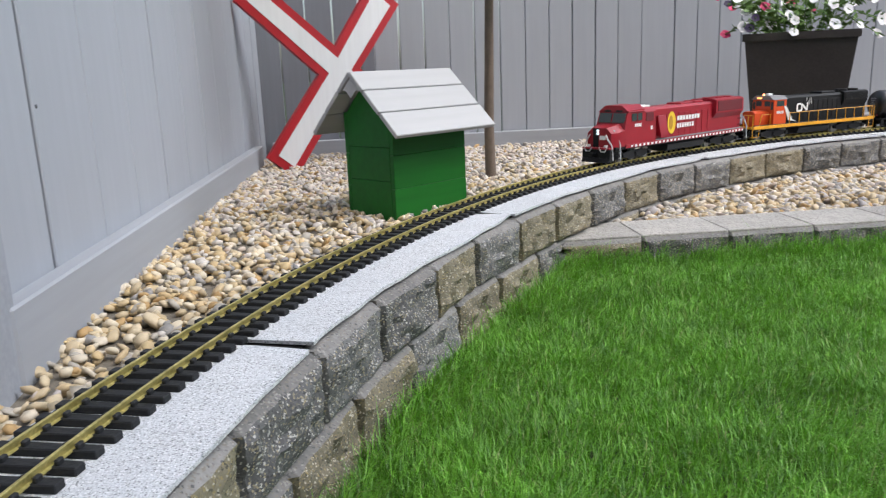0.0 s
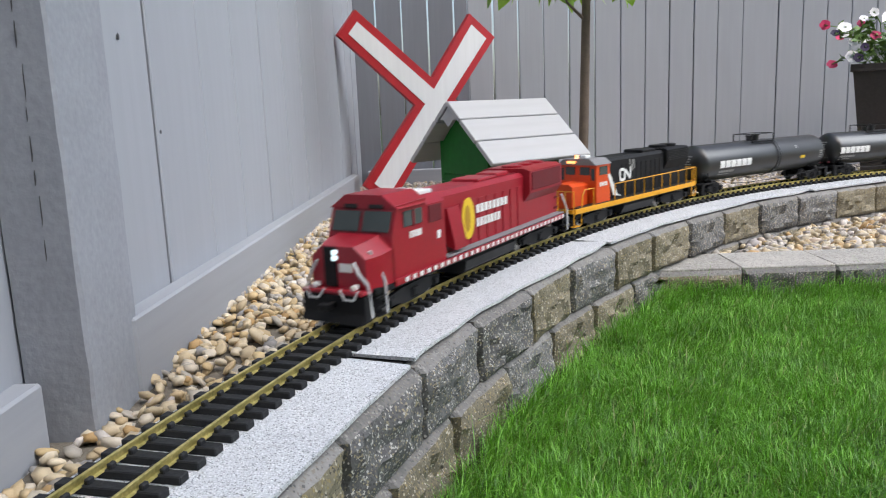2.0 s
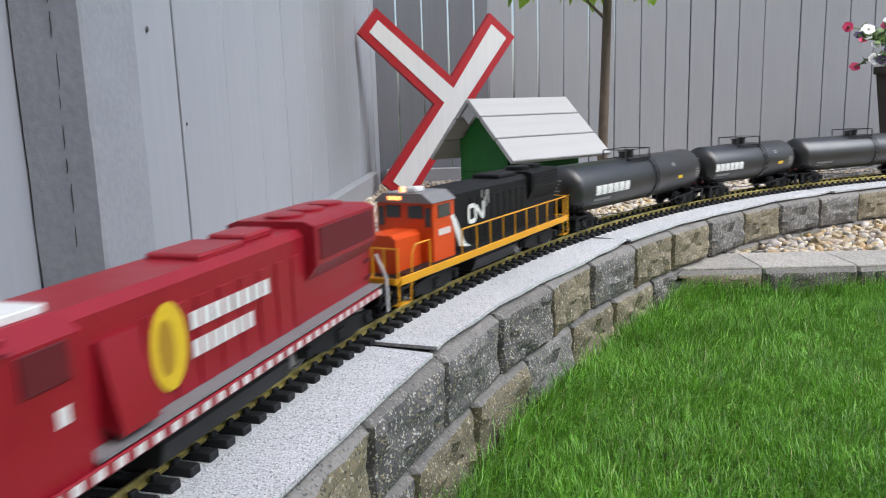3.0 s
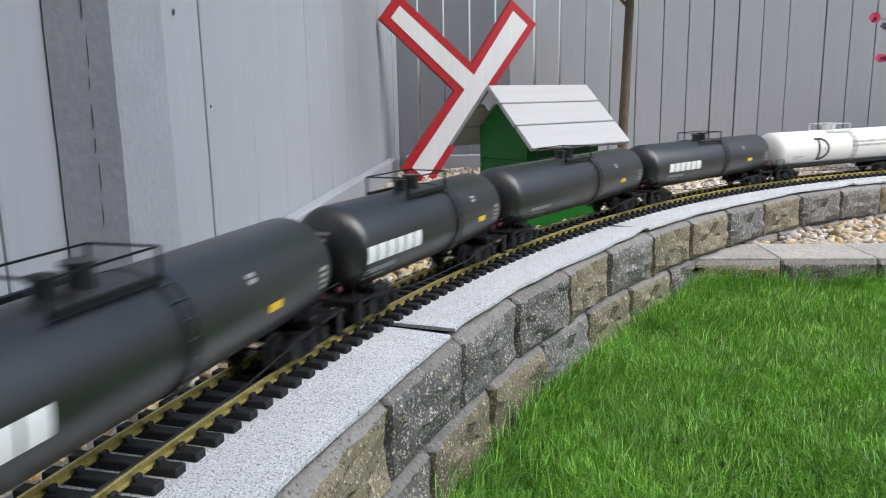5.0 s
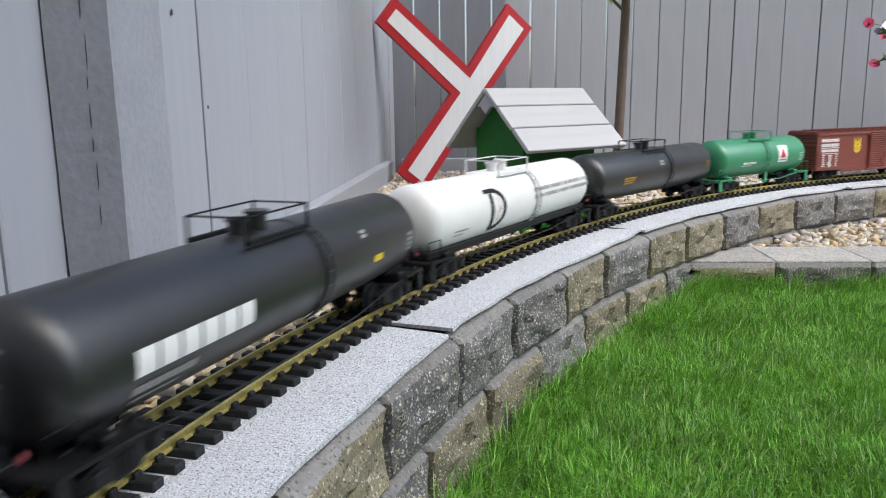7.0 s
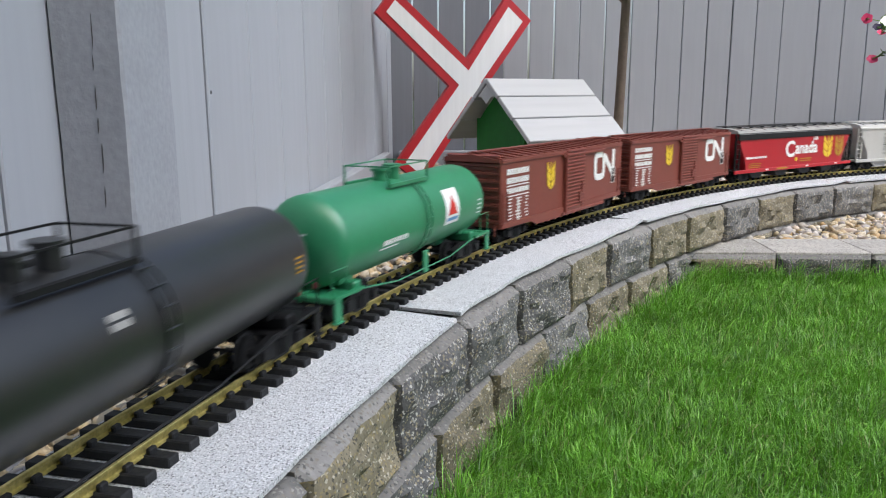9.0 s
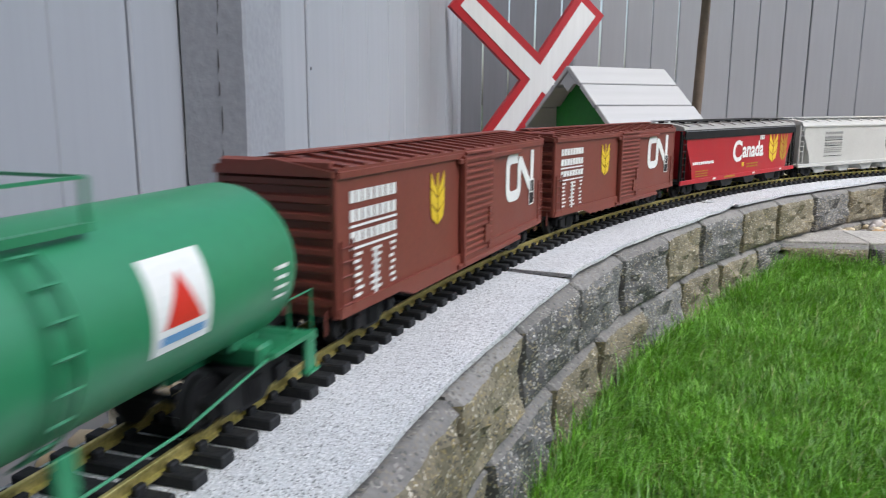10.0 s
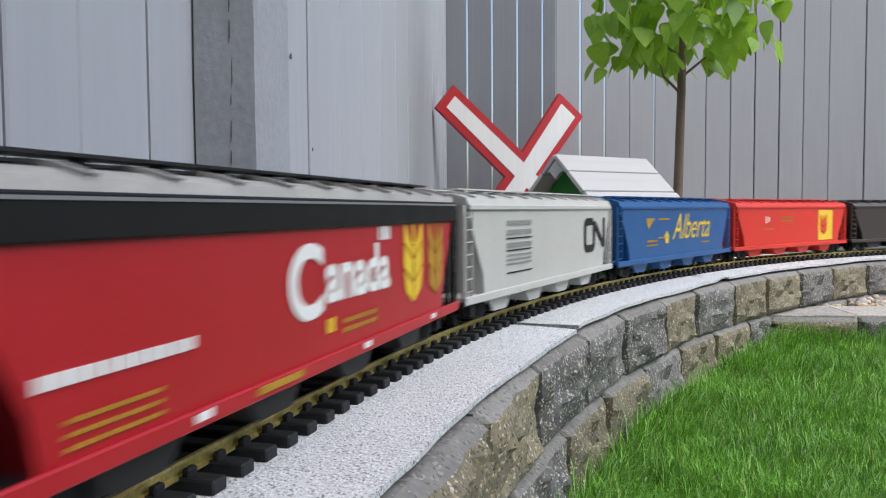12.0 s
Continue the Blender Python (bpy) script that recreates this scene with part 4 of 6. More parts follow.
        for w, dz in ((0.034, 0.012), (0.022, 0.004), (0.012, -0.004)):
            head_print(g, -w * 0.4, w * 0.4, dz - 0.001, dz + 0.001, e, r, cz)
        pieces("lettering", g, M_PAINT_WHITE, car, "small white lettering as bars", smooth=False)
    elif style == "white":
        g = Geo().box((0, 0, 0.040), (2 * h - 0.02, 0.075, 0.012), 0.002)
        part("sill", g, M_BLACK, car, "black sill under the tank")
        g, ra = Geo(), r + 0.0006
        n = 16
        for k in range(n):
            t0, t1 = math.pi * (k / n - 0.5), math.pi * ((k + 1) / n - 0.5)
            ring = []
            for t, q in ((t0, 0.034), (t1, 0.034), (t1, 0.026), (t0, 0.026)):
                x, a = h * 0.45 - 0.018 - q * math.cos(t) * 1.15, (0.0 + q * math.sin(t)) / r
                ring.append((x, ra * math.cos(a), cz + ra * math.sin(a)))
            g.add(ring, [(0, 1, 2, 3)])
        curved(g, h * 0.45 - 0.018, h * 0.45 + 0.006, 30, 38, ra, cz, 4)
        curved(g, h * 0.45 - 0.016, h * 0.45 - 0.007, -38, 29, ra + 0.0002, cz, 6)
        part("emblem", g, M_BLACK, car, "black half-ring emblem", smooth=False)
        g = Geo()
        c = h * 0.45 - 0.030
        pts = [(c, -22), (c - 0.008, 0), (c, 22), (c + 0.008, 0)]
        g.add([(x, (ra + 0.0004) * math.cos(radians(t)), cz + (ra + 0.0004) * math.sin(radians(t))) for x, t in pts], [(0, 1, 2, 3)])
        part("emblem_diamond", g, M_HOP_BRIGHT, car, "red diamond", smooth=False)
        g, rnd = Geo(), random.Random(3)
        for row, (a0, a1) in enumerate(((13, 20), (0, 7))):
            x = -0.03
            while x > -h + 0.03:
                w = rnd.uniform(0.004, 0.007)
                curved(g, x, x - w, a0, a1, rr, cz, 2)
                x -= w + (0.0015 if rnd.random() < 0.85 else 0.006)
        curved(g, h * 0.78, h * 0.78 - 0.04, -22, -19, rr, cz, 2)
        curved(g, h * 0.78, h * 0.78 - 0.028, -29, -26.5, rr, cz, 2)
        pieces("lettering", g, M_GREY_PRINT, car, "grey lettering as bars", smooth=False)
    for s in (-1, 1):
        bogie(car, s * (h - 0.065), 0.060, rec, material=M_BLACK)
        coupler(car, s * h, s)
    return car


def box_car(i):
    car = thing("box_car", "brown ribbed boxcar with white lettering and yellow emblem", "boxcar", group="train cars")
    rec, h = record(car, i)
    fit = h / 0.2625
    h -= 0.010
    y, z0, z1 = 0.0515, 0.022, 0.1370
    g = Geo()
    n = 8
    prof = [(-y, z0 + 0.008), (y, z0 + 0.008), (y, z1), (-y, z1)]
    g.prism(prof, -h + 0.004, h - 0.004, "x")
    part("body", g, M_BROWN, car)
    g = Geo()
    for s in (-1, 1):
        g.prism([(-h + 0.002, z0 + 0.016), (-h + 0.002, z0 + 0.008), (-h * 0.62, z0 + 0.008), (-h * 0.52, z0), (h * 0.52, z0), (h * 0.62, z0 + 0.008), (h - 0.002, z0 + 0.008), (h - 0.002, z0 + 0.016)], s * (y + 0.0012) - 0.0012, s * (y + 0.0012) + 0.0012, "y")
        g.box((0, s * (y + 0.001), z1 - 0.003), (2 * h - 0.004, 0.003, 0.006), 0.0008)
    pieces("side_sill", g, M_BROWN, car)
    for s in (-1, 1):
        g, ribs_at = Geo(), []
        for k in range(9):
            z = z0 + 0.015 + k * 0.0125
            rib = Geo().prism([(s * (h - 0.005), z), (s * h, z + 0.002), (s * h, z + 0.006), (s * (h - 0.005), z + 0.008)], -y + 0.004, y - 0.004, "y")
            ribs_at.append(rib)
        for t in (-1, 1):
            g.box((s * (h - 0.003), t * (y - 0.002), (z0 + z1) / 2 + 0.004), (0.006, 0.005, z1 - z0 - 0.008), 0.0008)
        g.prism([(-y, z1 - 0.004), (y, z1 - 0.004), (y, z1), (0, z1 + 0.008), (-y, z1)], s * h - 0.003, s * h + 0.003, "x")
        end = part("corrugated_end", g, M_BROWN, car, "corrugated end wall")
        for rib in ribs_at:
            part("end_rib", rib, M_BROWN, end)
        ladder(car, s * (h - 0.012), y + 0.002, z0 + 0.012, z1 - 0.05, 0.016, M_BROWN, 5)
        ladder(car, s * (h - 0.012), -y - 0.002, z0 + 0.012, z1 - 0.05, 0.016, M_BROWN, 5)
        g = Geo().tube([(s * (h + 0.003), y - 0.008, z0 + 0.014), (s * (h + 0.003), y - 0.008, z0 - 0.004)], 0.001)
        part("step", g, M_BROWN, car)
    roof = Geo().prism([(-y - 0.002, z1), (y + 0.002, z1), (y + 0.002, z1 + 0.002), (0, z1 + 0.0070), (-y - 0.002, z1 + 0.002)], -h, h, "x")
    part("roof", roof, M_BROWN, car)
    ribs = max(10, int(2 * h / 0.028))
    for k in range(ribs):
        x = -h + (k + 0.5) * 2 * h / ribs
        g = Geo()
        for s in (-1, 1):
            g.prism([(s * (y + 0.002), z1 + 0.0015), (0, z1 + 0.008), (0, z1 + 0.0098), (s * (y + 0.002), z1 + 0.004)], x - 0.0035, x + 0.0035, "x")
        part("roof_rib", g, M_BROWN, car)
    part("roof_walk", Geo().box((0, 0, z1 + 0.0108), (2 * h - 0.01, 0.014, 0.0015)), M_BROWN, car)
    dx0, dx1 = 0.026 * fit, -0.066 * fit
    door = part("door", Geo().box(((dx0 + dx1) / 2, y + 0.002, (z0 + z1) / 2), (dx0 - dx1, 0.004, z1 - z0 - 0.008), 0.0008), M_BROWN, car, "corrugated sliding door")
    for k in range(17):
        z = z0 + 0.011 + k * 0.0063
        g = Geo().prism([(y + 0.0038, z), (y + 0.0062, z + 0.0014), (y + 0.0062, z + 0.0030), (y + 0.0038, z + 0.0044)], dx1 + 0.010, dx0 - 0.006, "x")
        part("door_rib", g, M_BROWN, door)
    part("door_post", Geo().box((dx0 - 0.002, y + 0.004, (z0 + z1) / 2), (0.005, 0.006, z1 - z0 - 0.006), 0.0008), M_BROWN, car)
    for zz in (z1 - 0.008, z0 + 0.004):
        part("door_track", Geo().box((-0.06 * fit, y + 0.003, zz), (0.19 * fit, 0.005, 0.005), 0.0008), M_BROWN, car)
    part("door_latch", Geo().box((-0.042, y + 0.0065, 0.055), (0.002, 0.002, 0.045)).box((-0.036, y + 0.0065, 0.050), (0.012, 0.002, 0.018)), M_BROWN, door)
    yy = y + 0.0003
    ring_and_slash(car, -h + 0.090 * fit, 0.099, 0.104 * fit, 0.056, yy, M_PAINT_WHITE)
    wheat(car, 0.078 * fit, 0.099, 0.030 * fit, 0.048, yy, M_GOLD)
    print_rows(car, 0.234 * fit, 0.117, 0.074 * fit, ((0, 0.009, 8), (-0.014, 0.009, 8)), yy, M_PAINT_WHITE)
    print_rows(car, 0.234 * fit, 0.095, 0.074 * fit, ((0, 0.0018, 1), (-0.0165, 0.0018, 1), (-0.060, 0.0018, 1)), yy, M_PAINT_WHITE, "print_line", "white rule lines")
    print_rows(car, 0.234 * fit, 0.087, 0.074 * fit, ((0, 0.008, 8),), yy, M_PAINT_WHITE)
    g, rnd = Geo(), random.Random(5)
    for k in range(7):
        z = 0.0735 - k * 0.0052
        for c, w in ((0.008, 0.012), (0.031, 0.016), (0.054, 0.010)):
            g.box(((0.232 - c * 1.2 - rnd.uniform(-0.002, 0.002)) * fit, yy + SIDE / 2, z), (w * fit * rnd.uniform(0.6, 1), SIDE, 0.0022))
    g.box(((0.232 - 0.037) * fit, yy + SIDE / 2, 0.056), (0.004, SIDE, 0.036))
    part("lettering", g, M_PAINT_WHITE, car, "small white lettering as bars", smooth=False)
    part("data_panel", Geo().box(((-h + 0.045 * fit), yy + SIDE / 2, 0.075), (0.017, SIDE, 0.029)), M_DARK_GREY, car, "dark data panel", smooth=False)
    g = band(Geo(), [((-h + 0.045 * fit) - 0.009, 0.060), ((-h + 0.045 * fit) + 0.009, 0.060), ((-h + 0.045 * fit) + 0.009, 0.090), ((-h + 0.045 * fit) - 0.009, 0.090)], 0.0012, yy + 0.0004, True)
    band(g, [((-h + 0.045 * fit) - 0.009, 0.075), ((-h + 0.045 * fit) + 0.009, 0.075)], 0.0012, yy + 0.0004)
    part("data_frame", g, M_PAINT_WHITE, car, smooth=False)
    part("underframe", Geo().box((0, 0, z0 + 0.006), (2 * h - 0.02, 0.06, 0.012), 0.001), M_BLACK, car)
    for s in (-1, 1):
        bogie(car, s * (h - 0.070), 0.060, rec)
        coupler(car, s * h, s)
    return car


def hopper_car(i, body, label, style, roof_mat=None):
    car = thing("hopper_car", label, "hopper car", group="train cars")
    rec, h = record(car, i)
    roof_mat = roof_mat or body
    end_mat = M_BLACK if style == "wordmark" else body
    y, z0, z1 = 0.0530, 0.030, 0.132
    cut = 0.052
    # rounded sides between the slope sheets, with the ends cut away below
    prof = [(-h + cut, z0), (h - cut, z0), (h - cut * 0.92, 0.055), (h - 0.014, z1 - 0.012), (h - 0.012, z1), (-h + 0.012, z1), (-h + 0.014, z1 - 0.012), (-h + cut * 0.92, 0.055)]
    g = Geo()
    g.prism(prof, -y, y, "y")
    part("body", g, body, car)
    g = Geo()
    for s in (-1, 1):
        for k in range(2):
            g.box((0, s * (y + 0.001), (z1 - 0.004, z0 + 0.001)[k]), (2 * h - (0.022, 0.002)[k], 0.0035, (0.006, 0.009)[k]), 0.001)
    pieces("side_sill", g, body, car)
    for s in (-1, 1):
        g = Geo()
        g.prism([(s * (h - 0.002), z0), (s * (h - 0.002), z0 + 0.004), (s * (h - cut), z0 + 0.004), (s * (h - cut), z0)], -y, y, "y")
        g.box((s * (h - 0.020), 0, 0.075), (0.006, 0.018, 0.09), 0.001)
        for t in (-1, 1):
            g.box((s * (h - 0.005), t * (y - 0.003), 0.080), (0.004, 0.004, 0.100))
            g.box((s * (h - 0.024), t * (y - 0.003), 0.060), (0.003, 0.003, 0.056))
        part("end_frame", g, end_mat, car)
        for t in (-1, 1):
            ladder(car, s * (h - 0.012), t * (y + 0.001), z0 + 0.004, z1 - 0.008, 0.014, end_mat, 7)
        part("slope_sheet", Geo().prism([(s * (h - cut), z0 + 0.004), (s * (h - cut * 0.9), 0.055), (s * (h - 0.016), z1 - 0.012), (s * (h - 0.019), z1 - 0.012), (s * (h - cut - 0.003), z0 + 0.004)], -y + 0.002, y - 0.002, "y"), body, car)
    arc = [(-y - 0.001, z1 - 0.001), (y + 0.001, z1 - 0.001), (y - 0.002, z1 + 0.006), (y * 0.72, z1 + 0.0095), (y * 0.35, z1 + 0.0118), (0, z1 + 0.0125), (-y * 0.35, z1 + 0.0118), (-y * 0.72, z1 + 0.0095), (-y + 0.002, z1 + 0.006)]
    part("roof", Geo().prism(arc, -h + 0.010, h - 0.010, "x"), roof_mat, car)
    if style == "wordmark":
        for s in (-1, 1):
            g = Geo().box((0, s * (y + 0.0012), z1 - 0.0085), (2 * h - 0.022, 0.004, 0.018), 0.001)
            part("black_band", g, M_BLACK, car, "black band below the roof")
            part("band_line", Geo().box((0, s * (y + 0.0032), z1 - 0.002), (2 * h - 0.022, 0.0012, 0.0015)), M_GREY, car)
    n = 11
    for s in (-1, 1):
        for k in range(n):
            x = -h + 0.03 + (2 * h - 0.06) * k / (n - 1)
            g = Geo().prism([(s * (y - 0.001), z1 + 0.006), (s * y * 0.72, z1 + 0.0097), (s * y * 0.4, z1 + 0.0118), (s * y * 0.4, z1 + 0.0142), (s * y * 0.74, z1 + 0.0120), (s * (y + 0.001), z1 + 0.0075)], x - 0.002, x + 0.002, "x")
            part("roof_rib", g, roof_mat, car)
    walk_mat = M_DARK_GREY if style == "wordmark" else roof_mat
    for k in range(n - 1):
        x = -h + 0.03 + (2 * h - 0.06) * (k + 0.5) / (n - 1)
        g = Geo()
        for t in (-1, 1):
            g.box((x, t * y * 0.42, z1 + 0.0158), ((2 * h - 0.06) / (n - 1) - 0.002, 0.020, 0.0016))
            g.box((x, t * y * 0.42, z1 + 0.0138), (0.003, 0.012, 0.004))
        part("roof_walk", g, walk_mat, car)
    for k in range(4):
        x = -h + 0.115 + (2 * h - 0.23) * k / 3
        w = (2 * h - 0.23) / 3 * 0.36
        for s in (-1, 1):
            part("hopper_chute", Geo().prism([(x - w, z0 + 0.004), (x + w, z0 + 0.004), (x + w * 0.45, 0.010), (x - w * 0.45, 0.010)], s * 0.024 - 0.020, s * 0.024 + 0.020, "y"), body if style != "wordmark" else M_DARK_GREY, car)
    yy = y + 0.0004
    if style == "wordmark":
        printed_word(car, "C", 0.058, 0.014, 0.060, 0.046, yy, M_PAINT_WHITE, bold=0.03)
        printed_word(car, "anada", 0.011, -0.100, 0.067, 0.035, yy, M_PAINT_WHITE, bold=0.03)
        plate(car, "flag", -0.080, 0.1085, 0.004, 0.010, yy, M_PAINT_WHITE, "small white flag print", ((-0.010, 0, 0.008, 0.010), (-0.019, 0, 0.004, 0.010)))
        wheat(car, -h * 0.54, 0.084, 0.046, 0.068, yy, M_GOLD)
        wheat(car, -h * 0.75, 0.084, 0.042, 0.066, yy, M_DIM_GOLD)
        print_rows(car, h * 0.66 + 0.048, 0.066, 0.092, ((0, 0.0055, 11),), yy, M_PAINT_WHITE)
        print_rows(car, h * 0.64 + 0.040, 0.050, 0.055, ((0, 0.0018, 9), (-0.005, 0.0018, 10), (-0.010, 0.0018, 8)), yy, M_DIM_GOLD)
        print_rows(car, 0.01, 0.058, 0.012, ((-0.005, 0.009, 2),), yy, M_GOLD)
        print_rows(car, -0.014, 0.058, 0.060, ((-0.005, 0.003, 8), (-0.011, 0.003, 6)), yy, M_DIM_GOLD)
        for x in (h * 0.5, -0.05, -h * 0.7):
            plate(car, "label", x, z0 + 0.002, 0.012, 0.004, y + 0.003, M_PAINT_WHITE)
        plate(car, "label", h * 0.25, z0 + 0.002, 0.05, 0.004, y + 0.003, M_DIM_GOLD)
    elif style == "ring":
        ring_and_slash(car, -h + 0.098, 0.086, 0.112, 0.052, yy, M_DARK_GREY)
        print_rows(car, h * 0.60, 0.110, 0.080, ((0, 0.006, 8), (-0.011, 0.006, 8), (-0.026, 0.006, 7), (-0.038, 0.0025, 9), (-0.043, 0.0025, 8), (-0.048, 0.0025, 9)), yy, M_GREY_PRINT)
        print_rows(car, h * 0.60, 0.092, 0.080, ((0, 0.0015, 1), (-0.014, 0.0015, 1), (-0.040, 0.0015, 1)), yy, M_DARK_GREY, "print_line", "dark rule lines")
    elif style == "script":
        printed_word(car, "Alberta", 0.050, -0.150, 0.066, 0.050, yy, M_GOLD, 0.4)
        g = Geo().prism([(h * 0.60, 0.108), (h * 0.46, 0.108), (h * 0.56, 0.088)], yy, yy + SIDE, "y")
        part("lettering", g, M_DIM_GOLD, car, "gold flag print", smooth=False)
        print_rows(car, h * 0.40, 0.106, 0.050, ((0, 0.004, 9), (-0.035, 0.003, 10)), yy, M_DIM_GOLD)
        print_rows(car, h * 0.58, 0.066, 0.050, ((0, 0.004, 8), (-0.008, 0.003, 8)), yy, M_DIM_GOLD)
        g = Geo().prism([(0.086, 0.074), (0.076, 0.084), (0.066, 0.074), (0.070, 0.060), (0.082, 0.060)], yy, yy + SIDE, "y")
        part("emblem", g, M_GOLD, car, "small gold shield", smooth=False)
        plate(car, "lettering", -h * 0.45, 0.056, 0.045, 0.003, yy, M_DIM_GOLD)
    elif style == "panel":
        plate(car, "emblem_panel", -h * 0.56, 0.080, 0.085, 0.080, yy, M_GOLD, "yellow square print")
        wheat(car, -h * 0.56 + 0.012, 0.082, 0.040, 0.056, yy + 0.0006, M_HOP_BRIGHT)
        plate(car, "flag", h * 0.5, 0.098, 0.006, 0.018, yy, M_PAINT_WHITE, "white flag print", ((-0.013, 0, 0.006, 0.012),))
        print_rows(car, h * 0.26, 0.102, 0.07, ((0, 0.0035, 9), (-0.008, 0.0035, 8)), yy, M_DIM_GOLD)
        print_rows(car, h * 0.55, 0.074, 0.05, ((0, 0.0035, 7),), yy, M_DIM_GOLD)
    else:
        print_rows(car, h * 0.3, 0.085, 0.12, ((0, 0.004, 14),), yy, M_DIM_GOLD)
    part("underframe", Geo().box((0, 0, 0.030), (2 * h - 0.004, 0.02, 0.010), 0.001), M_BLACK, car)
    for s in (-1, 1):
        bogie(car, s * (h - 0.062), 0.060, rec)
        coupler(car, s * h, s)
    return car


M_RAIL = mat("pale_grey_handrail", (0.55, 0.56, 0.57), 0.5, vary=0.1)


def handrail(car, pts, material, r=0.0011, name="handrail"):
    return part(name, Geo().tube(pts, r, 6), material, car)


def red_locomotive(i):
    loco = thing("red_locomotive", "dark red diesel locomotive with striped sill and yellow oval emblem", "locomotive", group="train cars")
    rec, h = record(loco, i)
    h += 0.004
    rec["base"] = 2 * (h - 0.125)
    deck, w = 0.0445, 0.0525
    part("underframe", Geo().box((-0.005, 0, deck - 0.004), (2 * h - 0.03, 2 * w - 0.004, 0.009), 0.001), M_BLACK, loco)
    for s in (-1, 1):
        part("side_sill", Geo().box((-0.012, s * w, deck - 0.001), (2 * h - 0.10, 0.003, 0.009), 0.0006), M_CP_RED, loco)
        n = 32
        for k in range(n):
            x = -h + 0.040 + (2 * h - 0.11) * k / n
            part("sill_stripe", Geo().box((x, s * (w + 0.0018), deck - 0.001), (0.0085, 0.0008, 0.0062)), M_PAINT_WHITE, loco, smooth=False)
    part("fuel_tank", Geo().prism([(-0.040, deck - 0.009), (0.040, deck - 0.009), (0.046, 0.030), (0.044, 0.016), (0.036, 0.010), (-0.036, 0.010), (-0.044, 0.016), (-0.046, 0.030)], -0.105, 0.085, "x"), M_DARK_GREY, loco, "black fuel tank")
    # cab: full width, raked windscreen
    c0, c1 = h - 0.150, h - 0.075
    cab = part("cab", Geo().prism([(c0, deck), (c1 + 0.014, deck), (c1 + 0.014, 0.102), (c1 - 0.002, 0.142), (c0, 0.144)], -w + 0.002, w - 0.002, "y"), M_CP_RED, loco)
    part("cab_roof", Geo().prism([(-w - 0.001, 0.138), (w + 0.001, 0.138), (w * 0.55, 0.156), (-w * 0.55, 0.156)], c0 - 0.004, c1 + 0.001, "x"), M_CP_RED, loco)
    for s in (-1, 1):
        part("side_window", Geo().box((c0 + 0.036, s * (w - 0.0015), 0.1225), (0.048, 0.002, 0.021), 0.0006), M_WINDOW, cab, "dark cab glass")
        part("window_pillar", Geo().box((c0 + 0.036, s * (w - 0.0004), 0.1225), (0.003, 0.002, 0.023)), M_CP_RED, cab)
        m = pose(c1 + 0.0075, s * 0.024, 0.122, 0, -21.8, 0)
        part("windscreen", Geo().box((0, 0, 0), (0.0022, 0.043, 0.028), 0.0006, m), M_WINDOW, cab, "dark windscreen glass")
        m = pose(c1 + 0.0005, s * 0.020, 0.141, 0, -21.8, 0)
        part("number_board", Geo().box((0, 0, 0), (0.003, 0.022, 0.006), 0.0005, m), M_DARK_GREY, cab)
    # nose: bevelled hood with a dark door recess
    n0, n1 = c1 + 0.010, h - 0.012
    nose = Geo()
    prof = [(-w + 0.002, deck), (w - 0.002, deck), (w - 0.002, 0.089), (w * 0.60, 0.107), (-w * 0.60, 0.107), (-w + 0.002, 0.089)]
    front = [(-w * 0.80, deck), (w * 0.80, deck), (w * 0.80, 0.083), (w * 0.46, 0.098), (-w * 0.46, 0.098), (-w * 0.80, 0.083)]
    pts = [(n0, a, b) for a, b in prof] + [(n1 - 0.022, a, b - 0.004 if b > deck else b) for a, b in prof] + [(n1, a, b) for a, b in front]
    faces = [tuple(range(6)), tuple(range(12, 18))[::-1]]
    for q in (0, 6):
        faces += [(q + k, q + (k + 1) % 6, q + 6 + (k + 1) % 6, q + 6 + k) for k in range(6)]
    part("nose", nose.add(pts, faces), M_CP_RED, loco)
    part("nose_door", Geo().box((n1 - 0.001, -0.012, 0.071), (0.006, 0.020, 0.052), 0.001), M_BLACK, loco, "dark recessed nose door")
    part("nose_plate", Geo().box((n1 + 0.0006, 0.012, 0.071), (0.0018, 0.020, 0.011)), M_PAINT_WHITE, loco, "white number plate as a bar")
    for z in (0.083, 0.0905):
        part("headlight", Geo().lathe([(0, 0.0036), (0.004, 0.0036)], 12, pose(n1 - 0.0005, -0.004, z)), M_LAMP, loco, "lit headlight")
    for s in (-1, 1):
        part("ditch_light", Geo().lathe([(0, 0.0035), (0.008, 0.0045), (0.009, 0.003)], 12, pose(n1 + 0.004, s * 0.030, deck + 0.004)), M_PAINT_WHITE, loco)
    part("front_deck", Geo().box((h - 0.006, 0, deck - 0.002), (0.022, 2 * w - 0.010, 0.005), 0.001), M_CP_RED, loco)
    part("plow", Geo().prism([(h - 0.002, 0.004), (h + 0.010, 0.004), (h + 0.004, 0.016), (h - 0.002, 0.016)], -w + 0.006, w - 0.006, "y"), M_BLACK, loco)
    part("pilot", Geo().prism([(h - 0.012, 0.006), (h + 0.004, 0.006), (h + 0.002, deck - 0.006), (h - 0.012, deck - 0.006)], -w + 0.004, w - 0.004, "y"), M_BLACK, loco, "black front pilot")
    for s in (-1, 1):
        for k in range(3):
            part("step", Geo().box((h - 0.030, s * (w - 0.004), 0.010 + 0.012 * k), (0.024, 0.010, 0.0016)), M_BLACK, loco)
        part("step_panel", Geo().box((h - 0.030, s * (w - 0.010), 0.024), (0.026, 0.002, 0.034)), M_BLACK, loco)
